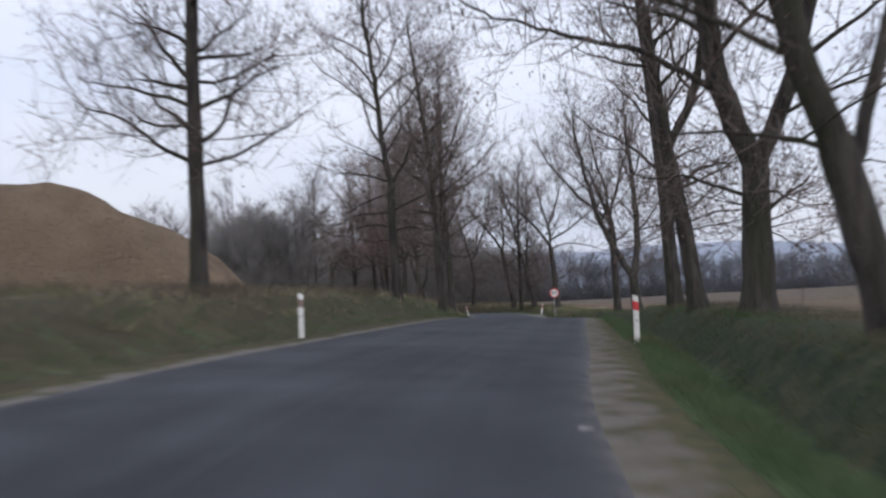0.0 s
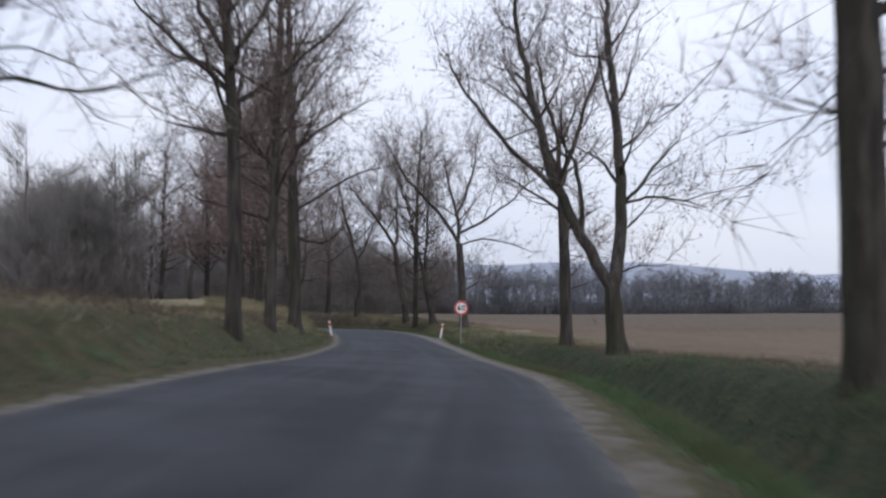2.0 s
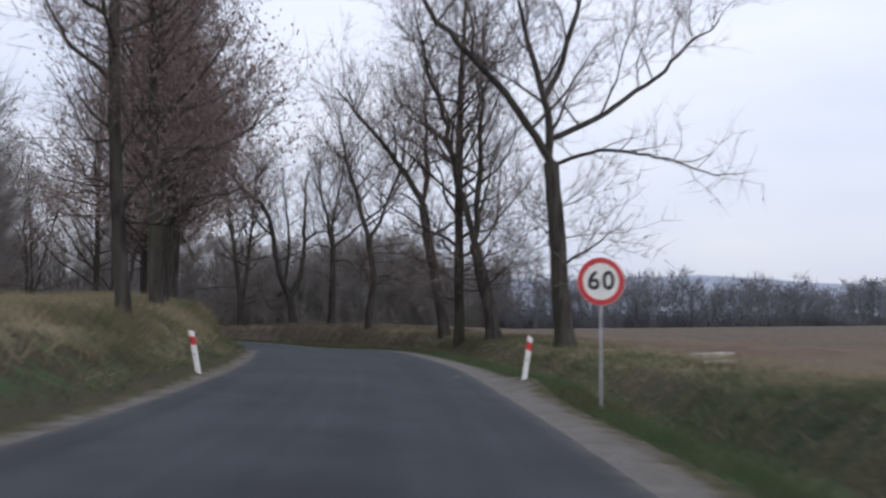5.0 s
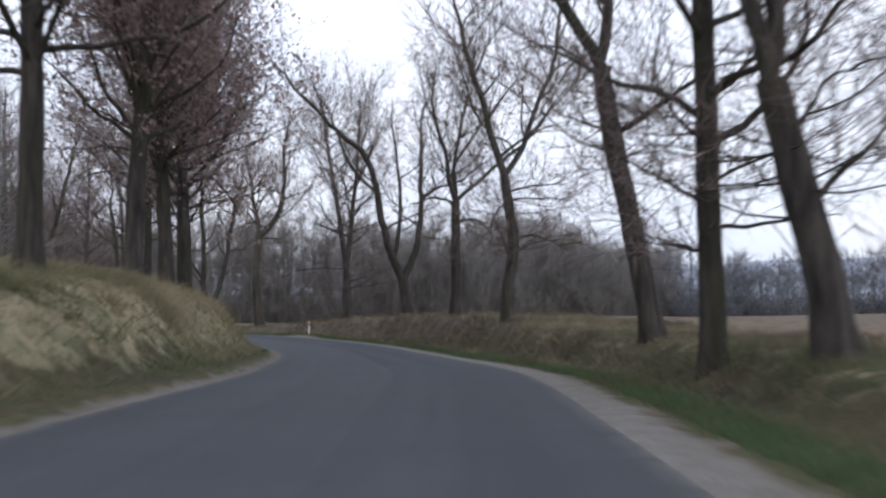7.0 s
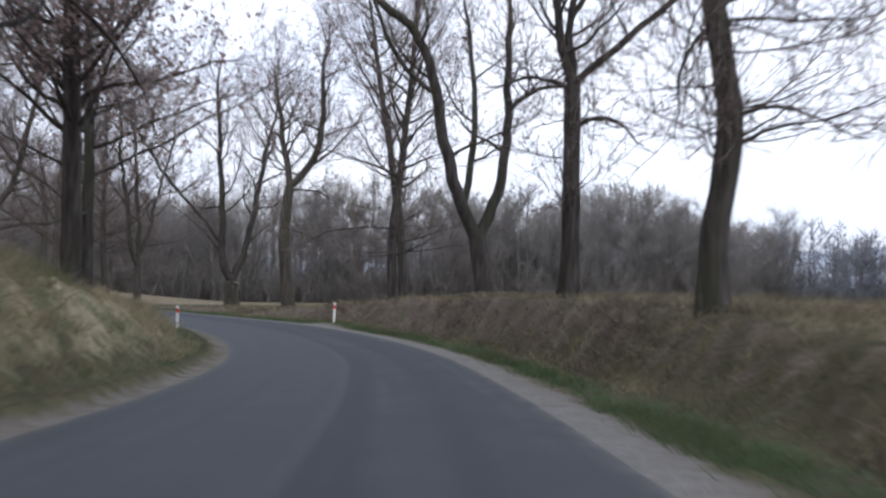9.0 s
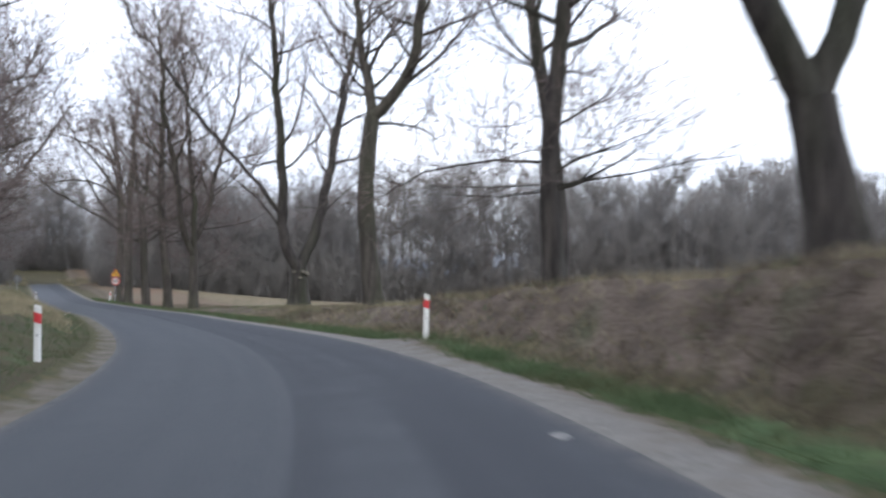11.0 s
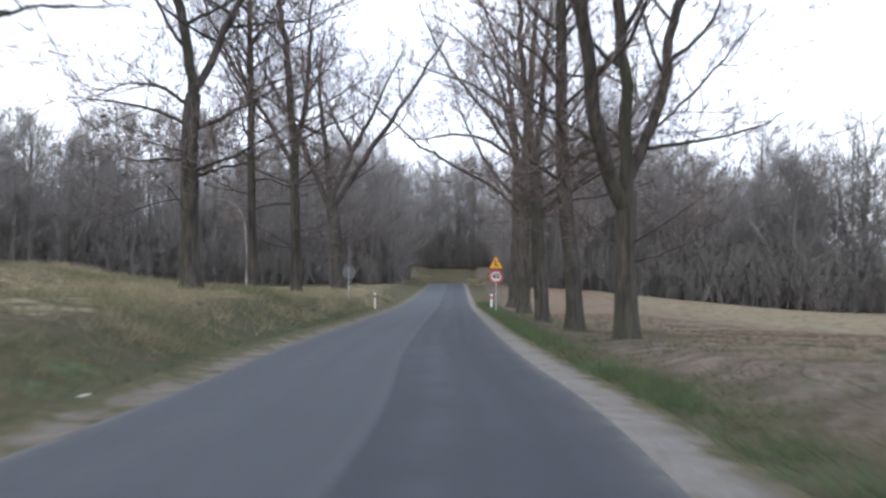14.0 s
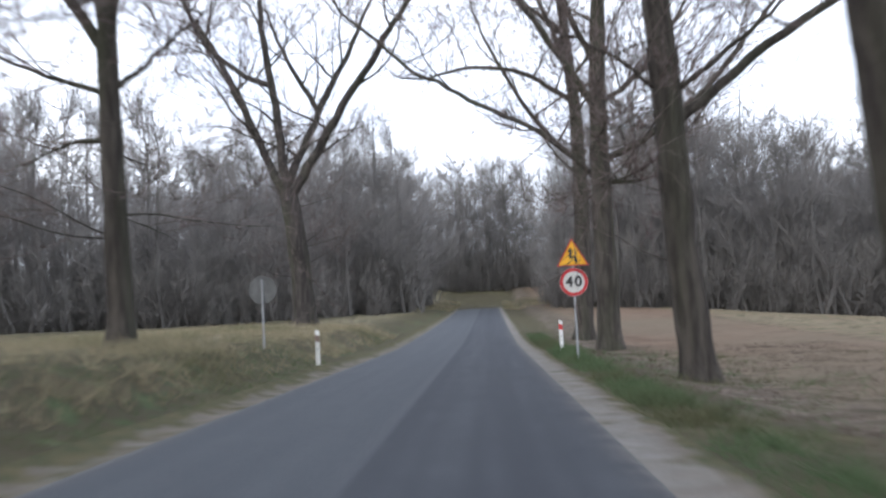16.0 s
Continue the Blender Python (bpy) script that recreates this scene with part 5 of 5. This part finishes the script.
def lettering(text, size, parent, y, z, mat, x=0.0):
    cu = bpy.data.curves.new("digit", "FONT")
    cu.body, cu.size, cu.align_x, cu.align_y, cu.extrude, cu.offset = text, size, "CENTER", "CENTER", 0.002, 0.012
    tmp = new("digit_source", cu)
    me = bpy.data.meshes.new_from_object(tmp.evaluated_get(bpy.context.evaluated_depsgraph_get()))
    bpy.data.objects.remove(tmp)
    bpy.data.curves.remove(cu)
    me.transform(pose(x, y, z, 90, 0, 0))
    me.materials.clear()
    me.materials.append(mat)
    ob = new("digit", me)
    ob.parent = parent
    return tagged(ob, "black painted digit")


def shift(bm, z):
    bmesh.ops.translate(bm, verts=bm.verts, vec=(0, 0, z))
    return bm


def limit_sign(root, text, radius, z):
    """A round plate with its red ring and two black digits."""
    part("plate", shift(disc(radius, 0.012, 0.0), z), WHITE, root, "white round plate")
    part("rim", shift(disc(radius * 0.985, 0.004, -0.012, inner=radius * 0.76), z), RED, root, "red border ring")
    for k, digit in enumerate(text):
        lettering(digit, radius * 1.05, root, -0.016, z, BLACK, (k - 0.5) * radius * 0.62)


def signs():
    x, y = 10.41, 88.97
    root = new("speed_limit_sign", None)
    root.matrix_world = pose(x, y, ground_at(x, y), 0, 0, 3)
    tagged(root, "round white speed limit sign with red border reading 60", "road sign")
    zc = -0.45 - ground_at(x, y)
    part("pole", pole_mesh(zc + 0.3), ZINC, root, "grey steel pole")
    limit_sign(root, "60", 0.44, zc)
    x, y = -66.19, 224.72
    root = new("bend_warning_sign", None)
    g = ground_at(x, y)
    root.matrix_world = pose(x, y, g, 0, 0, 44)
    tagged(root, "yellow bend warning triangle above a round 40 limit sign", "road sign")
    zc = -1.62 - g
    part("pole", pole_mesh(zc + 1.1), ZINC, root, "grey steel pole")
    limit_sign(root, "40", 0.40, zc)
    t = zc + 0.46
    tri = lambda k: [(-0.45 * k, 0.26 - 0.26 * k), (0.45 * k, 0.26 - 0.26 * k), (0.0, 0.26 + 0.52 * k)]
    part("triangle", shift(prism(tri(1.0), 0.012, 0.0), t), RED, root, "red bordered triangular plate")
    part("triangle_face", shift(prism(tri(0.88), 0.003, -0.013), t), YELLOW, root, "orange-yellow triangle face")
    part("arrow", shift(prism([(0.06, 0.05), (0.12, 0.05), (0.12, 0.27), (-0.02, 0.27), (-0.02, 0.40), (0.03, 0.40), (-0.06, 0.52), (-0.14, 0.40), (-0.09, 0.40), (-0.09, 0.21), (0.06, 0.21)], 0.003, -0.017), t),
         BLACK, root, "black double bend arrow")
    x, y = -72.37, 218.38
    root = new("road_sign", None)
    g = ground_at(x, y)
    root.matrix_world = pose(x, y, g, 0, 0, 224)
    tagged(root, "round road sign seen from its bare grey back", "road sign")
    zc = -1.4 - g
    part("pole", pole_mesh(zc + 0.3), ZINC, root, "grey steel pole")
    part("plate", shift(disc(0.40, 0.012, 0.0), zc), DULL_ZINC, root, "bare grey metal plate")


signs()


# ---- small things by the road ----
CONCRETE = grained("weathered_concrete", (0.34, 0.32, 0.28), (0.48, 0.45, 0.40), 3, 0.9, (0.25, 0.24, 0.19), 18, 0.5, 0.02)
DEAD_WOOD = grained("dead_wood", (0.16, 0.135, 0.105), (0.30, 0.26, 0.21), 4, 0.9, (0.09, 0.075, 0.06), 16, 0.6, 0.02)
WORN = grained("worn_asphalt", (0.13, 0.13, 0.13), (0.22, 0.215, 0.21), 14, 0.9, bump=0.2)
PALE = grained("pale_litter", (0.58, 0.57, 0.54), (0.70, 0.69, 0.66), 6, 0.7, bump=0.1)


def rough_block(name, x, y, size, turn, mat, label, category, seed, tilt=0.0, sink=0.3):
    """A worn block with uneven chipped edges."""
    r = random.Random(seed)
    bm = bmesh.new()
    bmesh.ops.create_cube(bm, size=1, matrix=Matrix.Diagonal((*size, 1)))
    bmesh.ops.subdivide_edges(bm, edges=bm.edges[:], cuts=3, use_grid_fill=True)
    bmesh.ops.bevel(bm, geom=[e for e in bm.edges if e.calc_face_angle(0) > 0.5], offset=min(size) * 0.12, segments=2, affect="EDGES")
    for v in bm.verts:
        v.co += Vector((r.gauss(0, 1), r.gauss(0, 1), r.gauss(0, 1))) * min(size) * 0.05
    me = bpy.data.meshes.new(name)
    bm.to_mesh(me)
    bm.free()
    me.materials.append(mat)
    ob = new(name, me)
    ob.matrix_world = pose(x, y, ground_at(x, y) + size[2] * (0.5 - sink), tilt, 0, turn)
    return tagged(ob, label, category)


def log(name, x, y, length, radius, turn, tilt, seed, label):
    r = np.random.default_rng(seed)
    t = np.linspace(-0.5, 0.5, 8)
    p = np.stack([t * length, r.normal(0, 0.03, 8) + 0.08 * np.sin(t * 4), radius + t * 0 + np.abs(t) * length * math.tan(radians(tilt))], 1)
    v, f = tube(p, radius * (1 - 0.5 * (t + 0.5)) * r.uniform(0.9, 1.1, 8), 8)
    ob = new(name, mesh_of(name, v, f, DEAD_WOOD, smooth=True))
    ob.matrix_world = pose(x, y, ground_at(x, y), 0, 0, turn)
    return tagged(ob, label, "branch", group="fallen branches")


rough_block("concrete_slab", 16.5, 101.2, (2.2, 0.45, 0.16), 45, CONCRETE, "pale concrete culvert slab lying in the grass", "slab", 1)
rough_block("concrete_slab", 15.0, 96.4, (1.5, 0.4, 0.14), 40, CONCRETE, "pale concrete culvert slab beside a sandy patch", "slab", 2)
log("fallen_branch", -20.47, 181.0, 0.7, 0.05, 35, 8, 3, "bleached fallen branch lying on the bank")
log("fallen_branch", -20.05, 181.3, 1.0, 0.04, 65, 8, 4, "bleached fallen branch lying on the bank")
log("fallen_branch", -20.9, 181.3, 0.9, 0.05, -25, 10, 5, "dark broken branch lying on the bank")
# added block that stands in for a pale patch on the stump's foot
rough_block("stone", -28.58, 192.12, (0.15, 0.13, 0.14), 20, PALE, "small block standing in for a pale patch at the tree's foot", "stone", 6)
for k, (x, y) in enumerate(((-18.84, 177.57), (-16.82, 175.81), (-38.88, 186.88), (-36.17, 184.59))):
    rough_block("litter", x, y, (0.12 - 0.01 * k, 0.07 + 0.005 * k, 0.03), 40 + 35 * k, PALE, "scrap of pale litter on the verge", "litter", 7 + k, sink=0.1)


def worn_mark(x, y, long, wide, turn, seed):
    """A pale worn blotch on the asphalt, a few millimetres thick."""
    r = random.Random(seed)
    bm = bmesh.new()
    rim = [(math.cos(a) * long * r.uniform(0.7, 1.1), math.sin(a) * wide * r.uniform(0.7, 1.1)) for a in np.arange(12) / 12 * 2 * math.pi]
    low, top = [bm.verts.new((a, b, -0.03)) for a, b in rim], [bm.verts.new((a * 0.95, b * 0.95, 0.006)) for a, b in rim]
    for k in range(12):
        bm.faces.new((low[k], low[(k + 1) % 12], top[(k + 1) % 12], top[k]))
    bm.faces.new(top)
    me = bpy.data.meshes.new("worn_mark")
    bm.to_mesh(me)
    bm.free()
    me.materials.append(WORN)
    ob = new("worn_mark", me)
    s, off = beside([x], [y])
    ob.matrix_world = pose(x, y, float(np.interp(s, LS, LC[:, 2])[0] + camber(s)[0] * off[0]) + 0.006, 0, 0, turn)
    tagged(ob, "pale worn blotch on the asphalt edge", "road mark", group="road marks")


worn_mark(1.2, 8.4, 0.09, 0.16, 4, 1)
worn_mark(8.2, 95.4, 0.08, 0.16, 3, 2)
worn_mark(-5.83, 155.42, 0.1, 0.22, 20, 3)


def lean_stake(x, y, tall):
    t = np.linspace(0, 1, 5)
    v, f = tube(np.stack([0.06 * t, 0.02 * np.sin(3 * t), -0.2 + t * (tall + 0.2)], 1), 0.045 - 0.01 * t, 8)
    ob = new("wooden_stake", mesh_of("wooden_stake", v, f, BARK, smooth=True))
    ob.location = (x, y, ground_at(x, y))
    tagged(ob, "dark wooden stake beside the forked tree", "stake")


lean_stake(-28.91, 192.15, 1.9)


def sapling(x, y, tall, sway, seed):
    """A slender pale-barked young tree whose top bows over."""
    r = np.random.default_rng(seed)
    t = np.linspace(0, 1, 12)
    p = np.stack([sway[0] * t ** 5, sway[1] * t ** 5, -0.2 + tall * (t - 0.3 * t ** 4)], 1)
    root = new("sapling", None)
    root.location = (x, y, ground_at(x, y))
    tagged(root, "slender pale-barked sapling bowed beside a trunk", "tree")
    v, f = tube(p, 0.055 - 0.043 * t, 8)
    new("stem", mesh_of("stem", v, f, PALE_BARK, smooth=True)).parent = root
    i = r.integers(6, 12, 40)
    v, f = cones(p[i], r.normal(0, 0.5, (40, 3)) + [sway[0] * 0.25, sway[1] * 0.25, 0.2], 0.01)
    crown = new("crown", mesh_of("crown", v, f, TWIG))
    crown.parent = root
    tagged(crown, kind="stuff")


PALE_BARK = grained("birch_bark", (0.26, 0.24, 0.21), (0.40, 0.38, 0.34), 5, 0.8, (0.12, 0.11, 0.10), 12, 0.3, 0.01)
sapling(-65.07, 206.35, 6.4, (-1.7, -1.5), 5)
sapling(-47.13, 187.18, 5.2, (-0.4, -0.3), 6)
